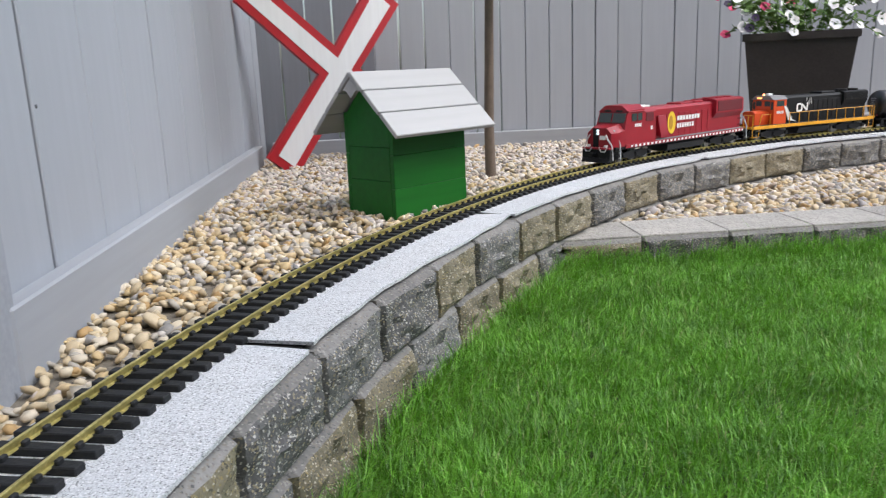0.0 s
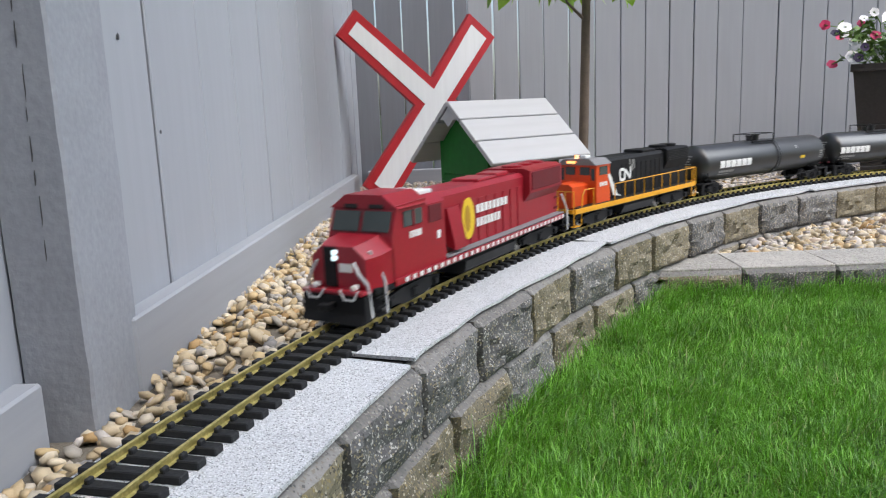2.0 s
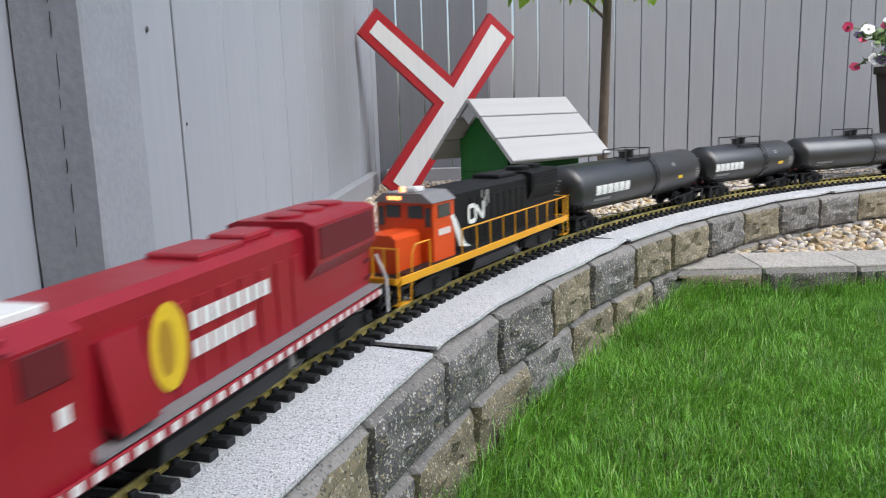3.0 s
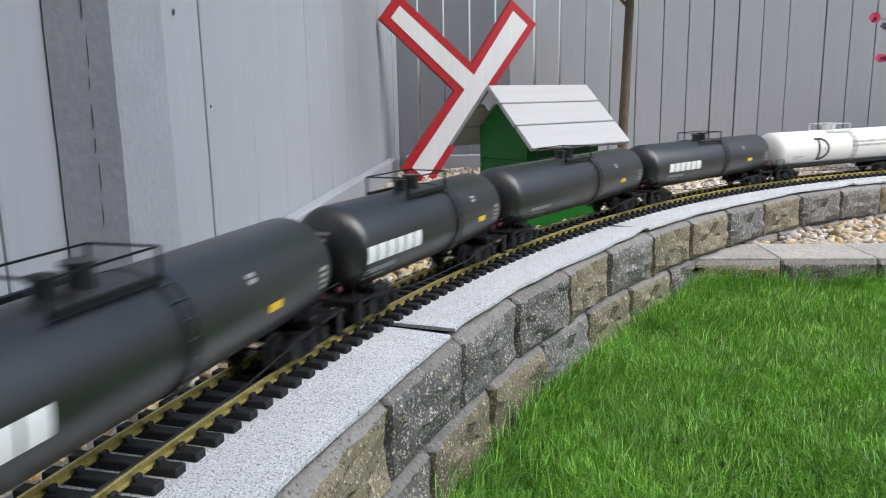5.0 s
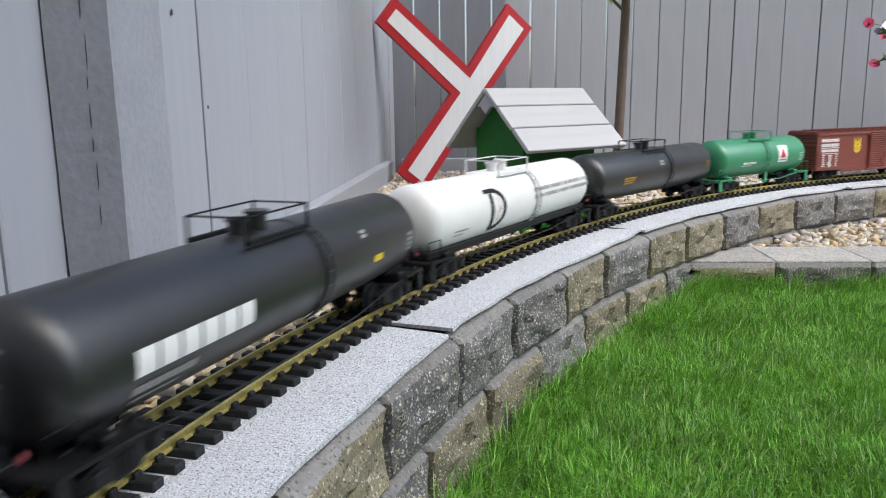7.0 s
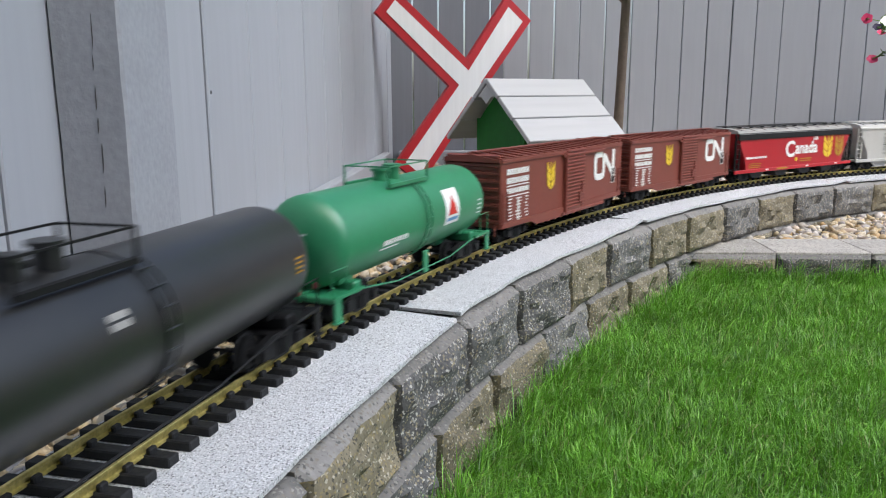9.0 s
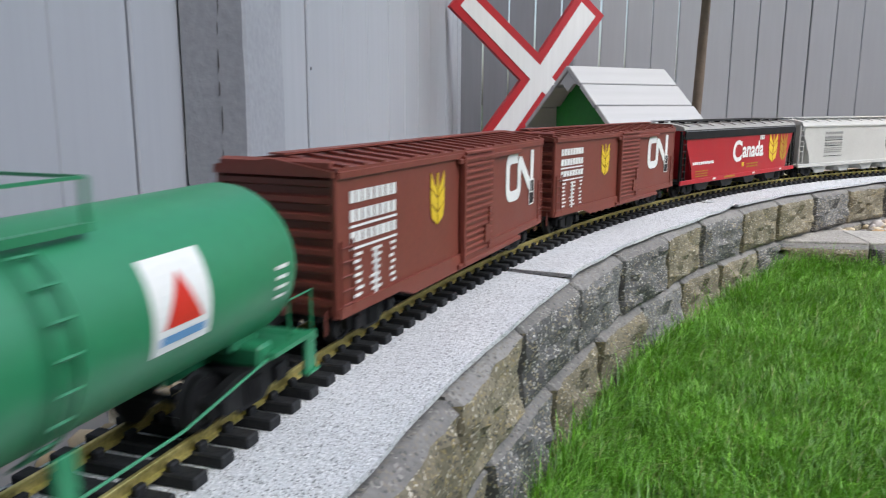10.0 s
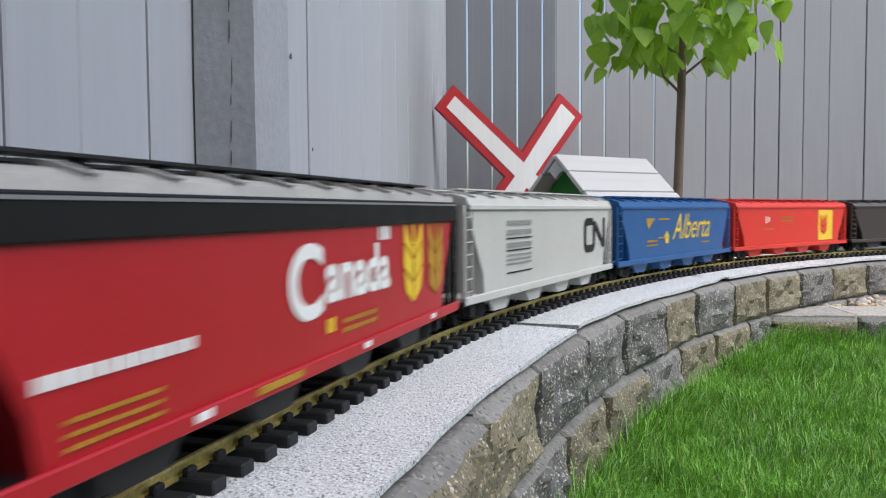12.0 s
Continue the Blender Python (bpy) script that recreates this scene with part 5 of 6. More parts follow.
        handrail(loco, [(h - 0.040, s * w, 0.010), (h - 0.038, s * w, 0.052), (h - 0.034, s * (w - 0.006), 0.070), (h - 0.024, s * (w - 0.012), 0.092)], M_RAIL, 0.0021)
        handrail(loco, [(h - 0.012, s * (w - 0.004), 0.010), (h - 0.008, s * (w - 0.006), 0.052), (h - 0.004, s * (w - 0.016), 0.066), (h - 0.006, s * (w - 0.024), 0.080)], M_RAIL, 0.0021)
        handrail(loco, [(h + 0.004, s * 0.012, deck + 0.002), (h + 0.006, s * 0.020, deck - 0.010), (h + 0.006, s * 0.034, deck - 0.010), (h + 0.004, s * 0.040, deck + 0.002)], M_RAIL, 0.0016)
    # long hood, narrower, with walkways
    hw = 0.036
    h0, h1 = -h + 0.026, c0
    part("hood", Geo().prism([(-hw, deck), (hw, deck), (hw, 0.136), (hw * 0.8, 0.143), (-hw * 0.8, 0.143), (-hw, 0.136)], h0, h1, "x"), M_CP_RED, loco)
    x1 = c0 - 0.055
    part("electrical_cabinet", Geo().prism([(-w + 0.003, deck), (w - 0.003, deck), (w - 0.003, 0.134), (w * 0.7, 0.146), (-w * 0.7, 0.146), (-w + 0.003, 0.134)], x1, c0, "x"), M_CP_RED, loco)
    for s in (-1, 1):
        part("grille", Geo().box(((x1 + c0) / 2 + 0.002, s * (w - 0.0025), 0.120), (0.036, 0.002, 0.024), 0.0005), M_CP_GRILLE, loco, "dark red grille")
        part("blower_duct", Geo().prism([(s * hw, 0.062), (s * (w - 0.001), 0.056), (s * (w - 0.001), 0.064), (s * (hw + 0.004), 0.118), (s * hw, 0.118)], x1 - 0.062, x1 - 0.024, "x"), M_CP_RED, loco, "sloped duct box")
        part("walkway", Geo().box(((x1 + h0) / 2, s * (hw + w) / 2, deck + 0.0055), (x1 - h0 - 0.004, w - hw, 0.0016)), M_GREY, loco, "grey walkway")
        for k in range(16):
            x = h0 + 0.17 + (x1 - h0 - 0.25) * k / 15
            if k % 2:
                part("hood_door", Geo().box((x, s * (hw + 0.0006), 0.086), (0.018, 0.0014, 0.070), 0.0004), M_CP_RED, loco)
    part("white_hatch", Geo().box(((x1 + c0) / 2 + 0.006, 0.004, 0.1485), (0.052, 0.060, 0.006), 0.001), M_PAINT_WHITE, loco, "white roof hatch")
    # flared radiator section
    r0, r1 = h0 + 0.004, h0 + 0.165
    part("radiator", Geo().prism([(-hw, 0.090), (hw, 0.090), (w - 0.004, 0.106), (w - 0.004, 0.146), (w * 0.7, 0.1505), (-w * 0.7, 0.1505), (-w + 0.004, 0.146), (-w + 0.004, 0.106)], r0, r1, "x"), M_CP_RED, loco)
    for s in (-1, 1):
        part("grille", Geo().box(((r0 + r1) / 2, s * (w - 0.0036), 0.127), (r1 - r0 - 0.018, 0.002, 0.032), 0.0005), M_CP_GRILLE, loco, "dark red grille")
        for k in range(3):
            part("hood_slot", Geo().box((h0 + 0.006, s * (hw + 0.0008), 0.06 + 0.02 * k), (0.018, 0.001, 0.004)), M_CP_GRILLE, loco)
    for k in range(3):
        x = r0 + 0.030 + 0.050 * k
        part("roof_fan", Geo().lathe([(0.149, 0.020), (0.1535, 0.020), (0.1545, 0.016)], 20, pose(x, 0, 0, 0, -90, 0)), M_CP_RED, loco)
    part("exhaust", Geo().box((r1 + 0.055, 0, 0.146), (0.05, 0.040, 0.008), 0.002), M_CP_RED, loco)
    part("roof_bulge", Geo().box((r1 + 0.125, 0, 0.144), (0.07, 0.052, 0.008), 0.002), M_CP_RED, loco)
    # emblem and lettering on the hood side
    y = hw + 0.0016
    ex = x1 - 0.096
    g = Geo()
    g.prism([(ex + 0.021 * math.cos(a), 0.093 + 0.033 * math.sin(a)) for a in np.linspace(0, 2 * math.pi, 25)[:-1]], y, y + SIDE, "y")
    part("emblem", g, M_GOLD, loco, "yellow oval emblem", smooth=False)
    g = Geo()
    g.prism([(ex + 0.004 + 0.009 * math.cos(a), 0.093 + 0.021 * math.sin(a)) for a in np.linspace(0, 2 * math.pi, 17)[:-1]], y + SIDE, y + 2 * SIDE, "y")
    part("emblem_core", g, M_DIM_GOLD, loco, "darker figureless patch of the emblem", smooth=False)
    print_rows(loco, ex - 0.026, 0.104, 0.122, ((0, 0.0135, 8),), y, M_PAINT_WHITE, label="white block lettering as bars")
    print_rows(loco, ex - 0.026, 0.082, 0.092, ((0, 0.0135, 7),), y, M_PAINT_WHITE, label="white block lettering as bars")
    print_rows(loco, c0 + 0.046, 0.100, 0.032, ((0, 0.009, 4),), w - 0.0019, M_PAINT_WHITE, label="white cab number as bars")
    plate(loco, "label", x1 + 0.020, 0.088, 0.009, 0.011, w - 0.0028, M_PAINT_WHITE, "small white label", ((0.010, 0.022, 0.012, 0.003),))
    for s in (-1, 1):
        handrail(loco, [(-h + 0.010, s * w, 0.012), (-h + 0.012, s * w, 0.055), (-h + 0.018, s * (w - 0.010), 0.085)], M_RAIL, 0.0021)
        for k in range(3):
            part("step", Geo().box((-h + 0.018, s * (w - 0.006), 0.010 + 0.012 * k), (0.022, 0.010, 0.0016)), M_BLACK, loco)
    part("rear_pilot", Geo().box((-h + 0.008, 0, 0.026), (0.008, 2 * w - 0.02, 0.030), 0.001), M_BLACK, loco)
    for s in (-1, 1):
        bogie(loco, s * (h - 0.125), 0.135, rec, r=0.0175, axles=3)
        coupler(loco, s * (h - 0.004), s)


def orange_locomotive(i):
    loco = thing("orange_locomotive", "black diesel locomotive with orange cab and yellow railings", "locomotive", group="train cars")
    rec, h = record(loco, i)
    h -= 0.001
    rec["off"] -= 0.007
    rec["base"] = 2 * (h - 0.115)
    deck, w, hw = 0.043, 0.051, 0.034
    part("underframe", Geo().box((0, 0, deck - 0.005), (2 * h - 0.012, 2 * w - 0.006, 0.009), 0.001), M_BLACK, loco)
    for s in (-1, 1):
        part("side_sill", Geo().box((0, s * w, deck - 0.001), (2 * h - 0.02, 0.003, 0.011), 0.0008), M_YELLOW, loco, "yellow side sill")
    part("fuel_tank", Geo().prism([(-0.040, deck - 0.009), (0.040, deck - 0.009), (0.045, 0.028), (0.036, 0.010), (-0.036, 0.010), (-0.045, 0.028)], -0.075, 0.075, "x"), M_DARK_GREY, loco)
    c0, c1 = h - 0.165, h - 0.105
    part("nose", Geo().prism([(-0.026, deck), (0.026, deck), (0.026, 0.088), (0.018, 0.094), (-0.018, 0.094), (-0.026, 0.088)], c1, h - 0.040, "x"), M_ORANGE, loco)
    cab = part("cab", Geo().box(((c0 + c1) / 2, 0, (deck + 0.132) / 2), (c1 - c0, 2 * w - 0.010, 0.132 - deck), 0.001), M_ORANGE, loco, "orange cab")
    part("cab_roof", Geo().prism([(-w + 0.003, 0.130), (w - 0.003, 0.130), (w * 0.62, 0.143), (-w * 0.62, 0.143)], c0 - 0.003, c1 + 0.005, "x"), M_GREY, loco, "grey cab roof")
    for s in (-1, 1):
        part("side_window", Geo().box(((c0 + c1) / 2, s * (w - 0.0046), 0.117), (0.034, 0.002, 0.018), 0.0005), M_WINDOW, cab)
        part("windscreen", Geo().box((c1 + 0.0004, s * 0.018, 0.117), (0.002, 0.024, 0.017), 0.0005), M_WINDOW, cab)
        part("front_window", Geo().box((c1 + 0.0004, s * 0.038, 0.110), (0.002, 0.009, 0.026), 0.0005), M_WINDOW, cab)
    part("beacon", Geo().rod((c1 - 0.010, -0.008, 0.143), (c1 - 0.010, -0.008, 0.150), 0.004, 10), M_AMBER, loco, "amber beacon")
    part("horn", Geo().box((c1 - 0.012, 0.012, 0.147), (0.022, 0.016, 0.008), 0.002), M_PAINT_WHITE, loco)
    part("lit_number", Geo().box((c1 + 0.005, -0.012, 0.136), (0.002, 0.022, 0.005)), M_AMBER, loco, "lit amber number board")
    # hood
    h0 = -h + 0.036
    part("hood", Geo().prism([(-hw, deck), (hw, deck), (hw, 0.132), (hw * 0.8, 0.139), (-hw * 0.8, 0.139), (-hw, 0.132)], h0, c0, "x"), M_BLACK, loco)
    r1 = h0 + 0.125
    part("radiator", Geo().prism([(-hw, 0.092), (hw, 0.092), (w - 0.008, 0.108), (w - 0.008, 0.139), (w * 0.7, 0.143), (-w * 0.7, 0.143), (-w + 0.008, 0.139), (-w + 0.008, 0.108)], h0, r1, "x"), M_BLACK, loco)
    for s in (-1, 1):
        g = Geo()
        for k in range(6):
            g.box(((h0 + r1) / 2, s * (w - 0.0075), 0.114 + 0.004 * k), (r1 - h0 - 0.014, 0.002, 0.0022))
        part("louvre", g, M_DARK_GREY, loco)
        for k in range(9):
            part("hood_door", Geo().box((r1 + 0.014 + 0.024 * k, s * (hw + 0.0006), 0.088), (0.021, 0.0014, 0.066), 0.0004), M_BLACK, loco)
        part("walkway", Geo().box((0, s * (hw + w) / 2, deck + 0.005), (2 * h - 0.05, w - hw, 0.0015)), M_DARK_GREY, loco)
    for k in range(2):
        part("roof_fan", Geo().lathe([(0.142, 0.022), (0.149, 0.022), (0.150, 0.018)], 20, pose(h0 + 0.034 + 0.055 * k, 0, 0, 0, -90, 0)), M_BLACK, loco)
    part("roof_box", Geo().box((r1 + 0.06, 0, 0.142), (0.07, 0.05, 0.008), 0.002), M_BLACK, loco)
    y = hw + 0.0016
    g = Geo().prism([(c0 - 0.004, 0.100), (c0 + 0.004, 0.108), (c0 + 0.012, 0.106), (c0 - 0.012, deck + 0.016), (c0 - 0.050, deck + 0.010), (c0 - 0.030, deck + 0.018)], w - 0.006, w - 0.004, "y")
    part("white_slash", g, M_PAINT_WHITE, loco, "white slanting stripe behind the cab")
    ring_and_slash(loco, c0 - 0.088, 0.098, 0.056, 0.030, y, M_PAINT_WHITE)
    g = Geo()
    rnd = random.Random(2)
    for k in range(9):
        g.box((c0 - 0.120 + rnd.uniform(-0.012, 0.012), y + SIDE / 2, 0.112 + rnd.uniform(-0.012, 0.014)), (0.004, SIDE, rnd.uniform(0.006, 0.018)))
    part("patch", g, M_GREY_PRINT, loco, "pale grey printed patch")
    print_rows(loco, (c0 + c1) / 2 + 0.017, 0.088, 0.034, ((0, 0.009, 4),), w - 0.0048, M_PAINT_WHITE, label="white cab number as bars")
    # railings, posts one by one
    top = 0.084
    for s in (-1, 1):
        part("handrail", Geo().rod((h0 - 0.018, s * w, top), (c0 - 0.012, s * w, top), 0.0013, 6), M_YELLOW, loco, "yellow handrail")
        for k in range(10):
            x = h0 - 0.018 + (c0 - 0.012 - h0 + 0.018) * k / 9
            part("rail_post", Geo().rod((x, s * w, deck), (x, s * w, top), 0.0013, 6), M_YELLOW, loco)
        handrail(loco, [(c1 + 0.02, s * w, deck), (c1 + 0.02, s * w, top), (h - 0.048, s * w, top), (h - 0.040, s * w, top - 0.012), (h - 0.034, s * w, 0.012)], M_YELLOW, 0.0014)
        handrail(loco, [(h - 0.006, s * w, 0.012), (h - 0.006, s * w, top), (h - 0.006, s * 0.012, top), (h - 0.006, s * 0.012, deck)], M_YELLOW, 0.0014)
        handrail(loco, [(h - 0.006, s * 0.03, top), (h - 0.006, s * 0.03, deck)], M_YELLOW, 0.0014)
        handrail(loco, [(-h + 0.006, s * w, 0.012), (-h + 0.006, s * w, top), (-h + 0.006, s * 0.012, top), (-h + 0.006, s * 0.012, deck)], M_YELLOW, 0.0014)
        handrail(loco, [(-h + 0.030, s * w, 0.012), (-h + 0.030, s * w, top - 0.004)], M_YELLOW, 0.0014)
        for e in (-1, 1):
            part("step_panel", Geo().box((e * (h - 0.018), s * (w - 0.010), 0.026), (0.026, 0.002, 0.032)), M_BLACK, loco)
            for k in range(3):
                part("step", Geo().box((e * (h - 0.018), s * (w - 0.004), 0.011 + 0.011 * k), (0.026, 0.010, 0.0016)), M_YELLOW if k == 0 else M_BLACK, loco)
    for e in (-1, 1):
        part("end_sill", Geo().box((e * (h - 0.004), 0, 0.030), (0.006, 2 * w - 0.03, 0.030), 0.001), M_BLACK, loco)
        part("buffer_beam", Geo().box((e * (h - 0.002), 0, deck), (0.004, 2 * w, 0.008), 0.0006), M_YELLOW, loco)
        bogie(loco, e * (h - 0.115), 0.125, rec, r=0.0175, axles=3)
        coupler(loco, e * (h - 0.002), e)


def motions():
    """The train rolls past at a steady pace; bogies swing with the curve and wheels turn."""
    times = [0.2 * k for k in range(61)]
    fine = [k / FPS for k in range(12 * FPS + 1)]
    run = [train_s(0) - train_s(t) for t in fine]
    for rec in CARS:
        rows = [(t, car_pose(t, rec["off"], rec["base"])) for t in times]
        walk(rec["ob"], rows)
        for b, x in rec["bogies"]:
            turns = []
            for t, m in rows:
                th = on_line(train_s(t) + rec["off"] - x)[2] + math.pi
                d = (th - m.to_euler().z + math.pi) % (2 * math.pi) - math.pi
                turns.append((t, pose(x, 0, 0, 0, 0, math.degrees(d))))
            walk(b, turns)
        for wheel, r, x in rec["wheels"]:
            walk(wheel, [(t, pose(x, 0, r) @ Matrix.Rotation(s / r, 4, "Y")) for t, s in zip(fine, run)])


# ---- flowers ----
M_PETAL_WHITE = mat("white_petal", (0.80, 0.80, 0.82), 0.6, vary=0.05)
M_PETAL_PINK = mat("pink_petal", (0.62, 0.03, 0.13), 0.6, vary=0.15)
M_PETAL_PURPLE = mat("purple_petal", (0.022, 0.008, 0.055), 0.6, vary=0.2)
M_STEM = mat("flower_foliage", (0.10, 0.19, 0.035), 0.6, vary=0.3, scale=20, island=1.0)


def petunias():
    x, y, z = 1.985, 3.30, GRAVEL_Z + 0.45
    plant = thing("petunia_plant", "trailing petunias with white, pink and purple flowers in the planter", "flowers", pose(x, y, z))
    rnd = random.Random(12)
    g = Geo()
    stems = []
    for k in range(70):
        a, r = rnd.uniform(0, 2 * math.pi), rnd.uniform(0.12, 0.40)
        p = [Vector((0.12 * math.cos(a), 0.12 * math.sin(a), -0.01))]
        tip = Vector((r * math.cos(a), r * math.sin(a) * 0.8, rnd.uniform(0.02, 0.26) - 0.25 * max(0, r - 0.28)))
        mid = (p[0] + tip) / 2 + Vector((0, 0, 0.08))
        g.tube([p[0], mid, tip], 0.0022, 4)
        stems.append((p[0], mid, tip))
        for j in range(16):
            t = rnd.uniform(0.15, 1)
            q = (p[0].lerp(mid, t * 2) if t < 0.5 else mid.lerp(tip, t * 2 - 1))
            m = Matrix.Translation(q) @ pose(0, 0, 0, rnd.uniform(-60, 60), rnd.uniform(-60, 60), rnd.uniform(0, 360)) @ Matrix.Scale(rnd.uniform(0.02, 0.045), 4)
            g.add([(0, 0, 0), (0.25, 0.45, 0.05), (0, 1, 0), (-0.25, 0.45, 0.05)], [(0, 1, 2, 3)], m)
    part("foliage", g, M_STEM, plant)
    petals = Geo()
    n = 15
    pts = [(0, 0, -0.5)]
    for k in range(n):
        a = 2 * math.pi * k / n
        r = 1.0 - 0.12 * (k % 3 == 0)
        pts += [(0.25 * math.cos(a), 0.25 * math.sin(a), -0.05), (r * math.cos(a), r * math.sin(a), 0.08 * (k % 2))]
    f = []
    for k in range(n):
        a, b = 1 + 2 * k, 1 + 2 * ((k + 1) % n)
        f += [(0, a, b), (a, a + 1, b + 1, b)]
    petals.add(pts, f)
    kinds = [mesh_of("flower", petals, m) for m in (M_PETAL_WHITE, M_PETAL_PINK, M_PETAL_PURPLE)]
    for k, (a, b, tip) in enumerate(stems):
        left = tip.x < -0.2
        kind = kinds[0]
        if left:
            kind = rnd.choice((kinds[1], kinds[1], kinds[0], kinds[2]))
        elif rnd.random() < 0.12:
            kind = kinds[1]
        ob = new("flower", kind)
        ob.parent = plant
        out = Vector((tip.x * 0.6, -0.8 + tip.y, 0.45 + rnd.uniform(-0.3, 0.3)))
        s = rnd.uniform(0.018, 0.028)
        ob.matrix_basis = Matrix.Translation(tip) @ out.to_track_quat("Z", "Y").to_matrix().to_4x4() @ Matrix.Scale(s, 4)


# ---- loose ground cover, last ----
def pebble_material(name, stops):
    m = mat(name, (0.40, 0.33, 0.24), 0.6, vary=0.2, scale=50, bump=0.25, bump_scale=150)
    nt = m.node_tree
    b = nt.nodes["Principled BSDF"]
    geo = nt.nodes.new("ShaderNodeNewGeometry")
    info = nt.nodes.new("ShaderNodeObjectInfo")
    add = nt.nodes.new("ShaderNodeMath")
    add.operation = "ADD"
    fr = nt.nodes.new("ShaderNodeMath")
    fr.operation = "FRACT"
    nt.links.new(geo.outputs["Random Per Island"], add.inputs[0])
    nt.links.new(info.outputs["Random"], add.inputs[1])
    nt.links.new(add.outputs[0], fr.inputs[0])
    ramp = nt.nodes.new("ShaderNodeValToRGB")
    el = ramp.color_ramp.elements
    ramp.color_ramp.interpolation = "CONSTANT"
    while len(el) < len(stops):
        el.new(0.5)
    for e, (p, c) in zip(el, stops):
        e.position, e.color = p, (*c, 1)
    nt.links.new(fr.outputs[0], ramp.inputs[0])
    mix = nt.nodes.new("ShaderNodeMix")
    mix.data_type, mix.blend_type = "RGBA", "MULTIPLY"
    mix.inputs[0].default_value = 0.4
    old = b.inputs["Base Color"].links[0].from_node
    old.color_ramp.elements[0].color, old.color_ramp.elements[1].color = (0.55, 0.5, 0.45, 1), (1, 1, 1, 1)
    nt.links.new(ramp.outputs[0], mix.inputs[6])
    nt.links.new(old.outputs[0], mix.inputs[7])
    nt.links.new(mix.outputs[2], b.inputs["Base Color"])
    return m


TAN_STONES = ((0, (0.52, 0.42, 0.27)), (0.15, (0.60, 0.50, 0.34)), (0.3, (0.54, 0.41, 0.22)), (0.42, (0.66, 0.58, 0.44)), (0.55, (0.42, 0.39, 0.34)), (0.66, (0.57, 0.44, 0.26)), (0.80, (0.46, 0.30, 0.13)), (0.86, (0.62, 0.55, 0.44)), (0.95, (0.30, 0.29, 0.28)))
PALE_STONES = ((0, (0.58, 0.54, 0.50)), (0.2, (0.66, 0.61, 0.57)), (0.4, (0.55, 0.49, 0.45)), (0.6, (0.70, 0.66, 0.60)), (0.75, (0.44, 0.41, 0.40)), (0.88, (0.60, 0.50, 0.42)))
M_PEBBLE = pebble_material("river_pebble", TAN_STONES)
M_PEBBLE_PALE = pebble_material("pale_river_pebble", PALE_STONES)


def ball(sub):
    bm = bmesh.new()
    bmesh.ops.create_icosphere(bm, subdivisions=sub, radius=1.0)
    bm.verts.index_update()
    v = np.array([x.co[:] for x in bm.verts])
    f = np.array([[x.index for x in y.verts] for y in bm.faces])
    bm.free()
    return v, f


def turns(n, rng):
    q = rng.normal(size=(n, 4))
    q /= np.linalg.norm(q, axis=1, keepdims=True)
    w, x, y, z = q.T
    return np.stack([np.stack([1 - 2 * (y * y + z * z), 2 * (x * y - w * z), 2 * (x * z + w * y)], -1), np.stack([2 * (x * y + w * z), 1 - 2 * (x * x + z * z), 2 * (y * z - w * x)], -1), np.stack([2 * (x * z - w * y), 2 * (y * z + w * x), 1 - 2 * (x * x + y * y)], -1)], 1)


def bulk(name, v, f, material, smooth=True):
    me = bpy.data.meshes.new(name)
    k = f.shape[1]
    me.vertices.add(len(v))
    me.vertices.foreach_set("co", v.ravel())
    me.loops.add(f.size)
    me.loops.foreach_set("vertex_index", f.ravel().astype(np.int32))
    me.polygons.add(len(f))
    me.polygons.foreach_set("loop_start", np.arange(0, f.size, k, dtype=np.int32))
    me.update(calc_edges=True)
    me.materials.append(material)
    if smooth:
        me.shade_smooth()
    return me


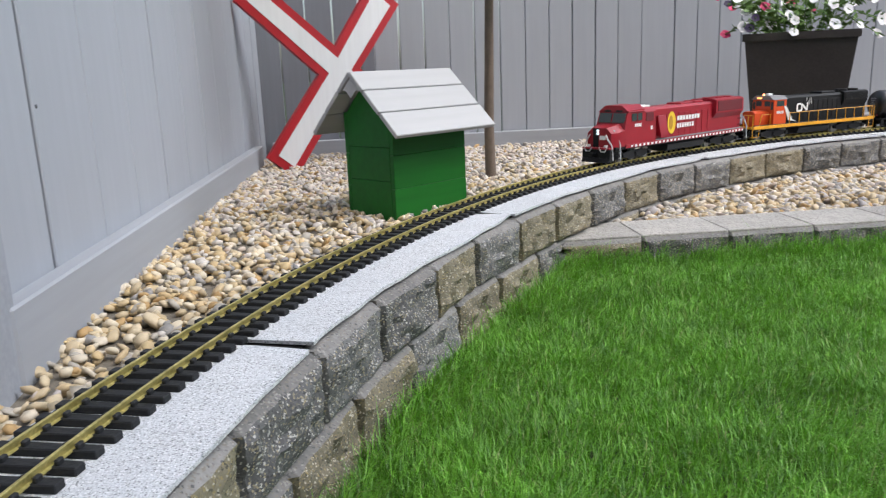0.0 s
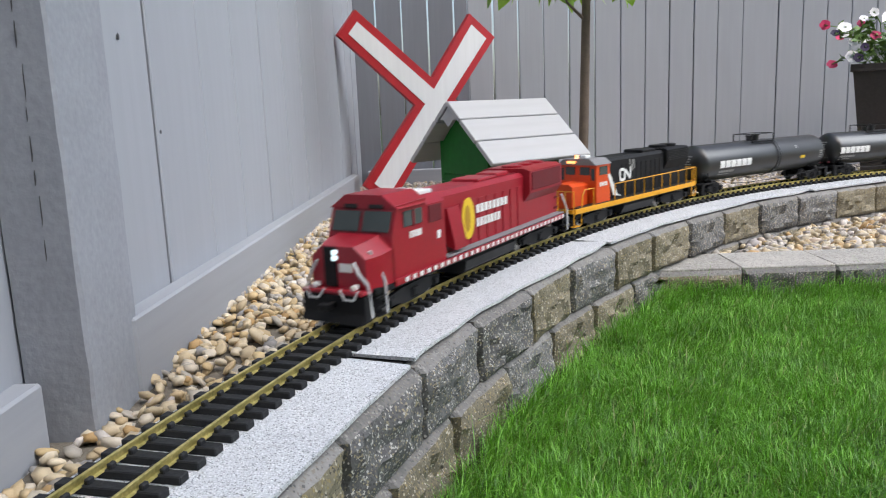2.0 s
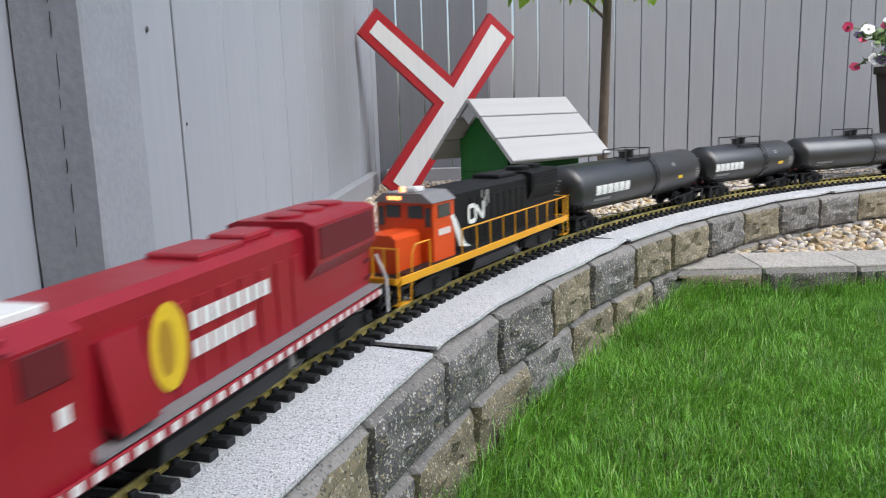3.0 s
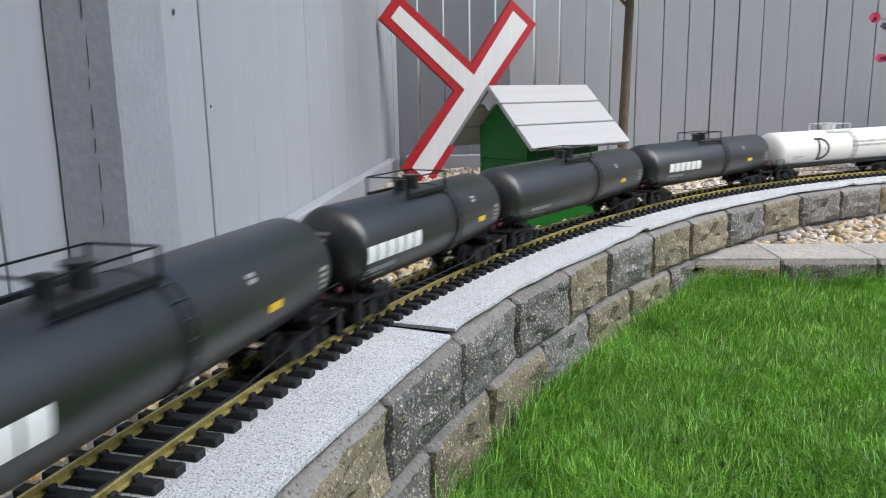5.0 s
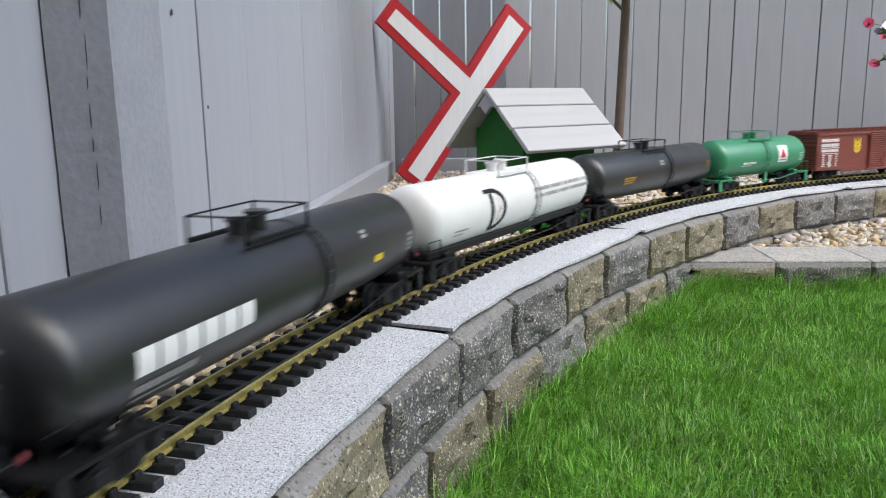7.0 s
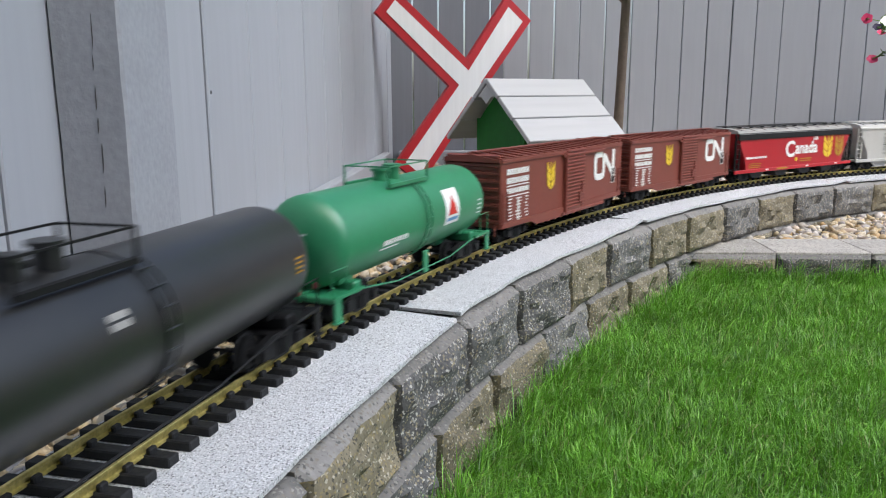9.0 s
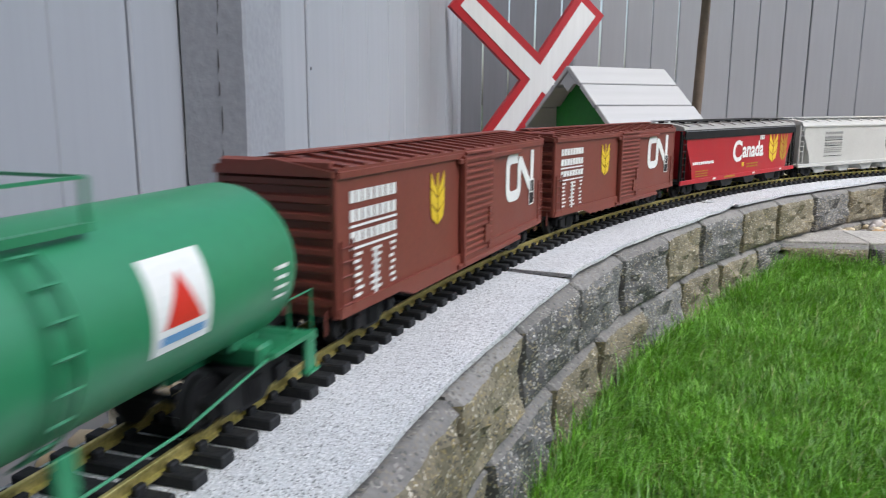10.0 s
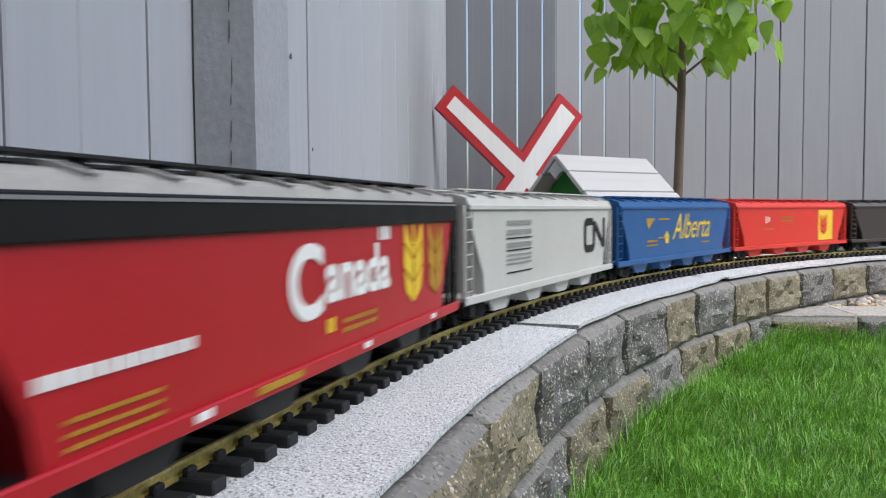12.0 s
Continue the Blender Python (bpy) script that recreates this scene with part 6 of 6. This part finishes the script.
def pebbles(bed, kerb_bed):
    rng = np.random.default_rng(7)
    v0, f0 = ball(2)
    v0 = v0[:, :]
    v1, f1 = ball(1)
    n = 35000
    xy = np.c_[rng.uniform(-0.62, 2.7, n), rng.uniform(0.35, 3.84, n)]
    d = side_of(xy)
    lx = (-14.3 + 0.0307 * (xy[:, 1] / UNIT - 32)) * UNIT
    lx = np.where(xy[:, 1] < 28 * UNIT, -14.9 * UNIT, lx)
    keep = (d < -0.056) & (xy[:, 0] > lx + 0.01)
    xy = xy[keep]
    z = bed_height(xy)
    r = rng.uniform(0.0066, 0.0130, len(xy)) * np.where(rng.random(len(xy)) < 0.08, 1.3, 1)
    low = np.c_[rng.uniform(0.5, 2.9, 9000), rng.uniform(1.66, 2.6, 9000)]
    dl = side_of(low)
    kl = (dl > 0.150) & (low[:, 1] > 45.8 * UNIT + 0.17)
    low = low[kl]
    zl = np.full(len(low), 0.026) + 0.02 * np.clip(low[:, 1] - 1.9, 0, 0.25)
    xy, z, r = np.r_[xy, low], np.r_[z, zl], np.r_[r, rng.uniform(0.008, 0.015, len(low))]
    z = z + rng.uniform(-0.004, 0.008, len(xy))
    sc = r[:, None] * np.c_[rng.uniform(0.95, 1.5, len(xy)), rng.uniform(0.8, 1.1, len(xy)), rng.uniform(0.55, 0.85, len(xy))]
    R = turns(len(xy), rng)
    tilt = rng.normal(0, 0.35, (len(xy), 2))
    a = rng.uniform(0, 2 * np.pi, len(xy))
    near = np.where((xy[:, 0] < -0.02) & (xy[:, 1] < 1.75) & (xy[:, 1] > 0.75))[0][:290]
    rest = np.setdiff1d(np.arange(len(xy)), near)

    def stone(i, v):
        lump = 1 + 0.10 * np.sin(v @ R[i][0] * 2.7 + i) + 0.08 * np.sin(v @ R[i][1] * 3.9 + 2 * i)
        p = v * lump[:, None] * sc[i]
        ca, sa = np.cos(a[i]), np.sin(a[i])
        p = np.c_[p[:, 0] * ca - p[:, 1] * sa, p[:, 0] * sa + p[:, 1] * ca, p[:, 2] + p[:, 0] * tilt[i, 0] + p[:, 1] * tilt[i, 1]]
        return p
    pale = rng.random(len(rest)) < np.interp(xy[rest, 1], (1.5, 2.4, 3.0), (0.05, 0.45, 0.7))
    for some, paint in ((rest[~pale], M_PEBBLE), (rest[pale], M_PEBBLE_PALE)):
        verts = np.concatenate([stone(i, v1) + (xy[i, 0], xy[i, 1], z[i]) for i in some])
        faces = (f1[None] + (np.arange(len(some)) * len(v1))[:, None, None]).reshape(-1, 3)
        ob = new("pebbles", bulk("pebbles", verts, faces, paint))
        ob.parent = bed
        tagged(ob, kind="stuff")
    shapes = [bulk("pebble", stone(i, v0), f0, M_PEBBLE) for i in near[:24]]
    for k, i in enumerate(near):
        ob = new("pebble", shapes[k % 24])
        ob.parent = bed
        ob.matrix_basis = pose(xy[i, 0], xy[i, 1], z[i] + 0.002, 0, 0, math.degrees(a[i]))


def side_of(xy):
    """Signed distance from the track's centre line, positive on the yard side."""
    step = 4
    px, py, th = CX[::step], CY[::step], CT[::step]
    ok = (CS[::step] > -2.6) & (CS[::step] < 6.5)
    px, py, th = px[ok], py[ok], th[ok]
    out = np.empty(len(xy))
    for k in range(0, len(xy), 4000):
        q = xy[k:k + 4000]
        i = ((q[:, :1] - px) ** 2 + (q[:, 1:] - py) ** 2).argmin(1)
        out[k:k + 4000] = (q[:, 0] - px[i]) * np.sin(th[i]) - (q[:, 1] - py[i]) * np.cos(th[i])
    return out


def bed_height(xy):
    base = np.interp(xy[:, 1], (0.8, 1.4, 2.1), (0.010, 0.030, GRAVEL_Z))
    d = -side_of(xy)
    t = np.clip((d - 0.05) / 0.16, 0, 1)
    t = t * t * (3 - 2 * t)
    return (SLAB_Z - 0.012) * (1 - t) + base * t


WORN = ((0.90, 1.275, 0.035), (0.336, 0.978, 0.022), (0.81, 1.23, 0.02))


def grass():
    rng = np.random.default_rng(5)
    n = 560000
    xy = np.c_[rng.uniform(-0.35, 1.9, n), rng.uniform(0.12, 1.66, n)]
    d = side_of(xy)
    ok = (d > 0.156) & (xy[:, 1] < 45.8 * UNIT - 0.012)
    xy, d = xy[ok], d[ok]
    # thin, worn patches
    patch = np.array([noise.noise((x * 5, y * 5, 0)) for x, y in xy[::1]])
    bare = np.min([np.hypot(xy[:, 0] - x, (xy[:, 1] - y) * 0.7) / r for x, y, r in WORN], axis=0)
    keep = rng.random(len(xy)) < np.clip(0.95 + 0.5 * patch, 0.45, 1) * np.clip(bare, 0.12, 1)
    xy, d, patch = xy[keep], d[keep], patch[keep]
    n = len(xy)
    edge = np.maximum(np.clip(1 - (d - 0.150) / 0.06, 0, 1), np.clip(1 - (45.8 * UNIT - 0.012 - xy[:, 1]) / 0.06, 0, 1))
    tuft = np.array([0.6 * noise.noise((x * 14, y * 14, 6)) + noise.noise((x * 45, y * 45, 2)) for x, y in xy])
    length = rng.uniform(0.015, 0.034, n) * (1 + 1.7 * edge * rng.random(n)) * (1 + 0.35 * tuft) + 0.005 * patch
    length = np.where(rng.random(n) < 0.04, length * 1.5, length)
    wide = rng.uniform(0.0004, 0.0009, n)
    a = rng.uniform(0, 2 * np.pi, n)
    lean = rng.uniform(0.1, 1.15, n)
    comb = np.array([[noise.noise((x * 6, y * 6, 11)), noise.noise((x * 6, y * 6, 17))] for x, y in xy]) * 0.35
    dx, dy = np.cos(a) * lean + comb[:, 0], np.sin(a) * lean + comb[:, 1]
    px, py = -np.sin(a + 0.6), np.cos(a + 0.6)
    base = np.c_[xy, lawn_z(xy[:, 1]) - 0.002]
    mid = base + np.c_[dx * length * 0.35, dy * length * 0.35, length * 0.62]
    tip = base + np.c_[dx * length * 0.95, dy * length * 0.95, length * (1.0 - 0.25 * lean)]
    w = np.c_[px * wide, py * wide, np.zeros(n)]
    v = np.stack([base - w, base + w, mid + w * 0.8, mid - w * 0.8, tip], 1).reshape(-1, 3)
    k = np.arange(n)[:, None] * 5
    f = np.concatenate([k + [0, 1, 2], k + [0, 2, 3], k + [3, 2, 4]])
    ob = new("grass", bulk("grass", v, f, M_GRASS, smooth=False))
    tagged(ob, "dense green lawn grass, longer along the wall", "grass", kind="stuff")


def bed_surface():
    xs, ys = np.arange(-0.62, 4.2, 0.03), np.arange(-1.2, 3.87, 0.03)
    X, Y = np.meshgrid(xs, ys)
    xy = np.c_[X.ravel(), Y.ravel()]
    d = side_of(xy)
    z = bed_height(xy) - 0.006
    z = np.where(d > 0.05, -0.03, z)
    v = np.c_[xy, z]
    nx = len(xs)
    i = (np.arange(len(ys) - 1)[:, None] * nx + np.arange(nx - 1)[None]).ravel()
    f = np.c_[i, i + 1, i + nx + 1, i + nx]
    f = f[(d[f] < 0.10).all(1)]
    ob = new("gravel_bed", bulk("gravel_bed", v, f, M_GRAVEL_BED))
    tagged(ob, "bed of rounded tan and white river pebbles", "gravel bed", kind="structure")
    low = [on_line(s, 0.10)[:2] for s in np.arange(0.55, 3.6, 0.1)]
    poly = [(low[0][0], 45.8 * UNIT + 0.16), (3.6, 45.8 * UNIT + 0.10)] + low[::-1]
    g = Geo().prism(poly, -0.02, 0.022, "z")
    part("lower_bed", g, M_GRAVEL_BED, ob, smooth=False)
    return ob


# ---- the place ----
ground()
shade_wall()
fences()
felt()
joint_shade()
track()
crossbuck()
station_hut()
tree()
planter()
petunias()
red_locomotive(0)
orange_locomotive(1)
for place, (paint, style, text) in enumerate((
    (M_TANK, "logo", "black tank car with a row of white letters"),
    (M_TANK, "logo", "shorter black tank car with a row of white letters"),
    (M_TANK, "small", "black tank car with small white print"),
    (M_TANK, "logo", "black tank car with a row of white letters"),
    (M_TANK_WHITE, "white", "white tank car with black and red emblem"),
    (M_TANK, "yellow", "black tank car with dim yellow print"),
    (M_TANK_GREEN, "green", "green tank car with white square and red triangle"),
), 2):
    tank_car(place, paint, text, style)
box_car(9)
box_car(10)
hopper_car(11, M_HOP_RED, "red covered hopper with grey roof and white wordmark", "wordmark", M_HOP_TOP)
hopper_car(12, M_HOP_GREY, "light grey covered hopper with dark ring mark", "ring")
hopper_car(13, M_HOP_BLUE, "blue covered hopper with gold script mark", "script")
hopper_car(14, M_HOP_BRIGHT, "bright red covered hopper with yellow panel", "panel")
hopper_car(15, M_HOP_DARK, "dark brown covered hopper with thin yellow print", "plain")
bed = bed_surface()
pebbles(bed, None)
grass()
garden_bed()
retaining_wall()
motions()
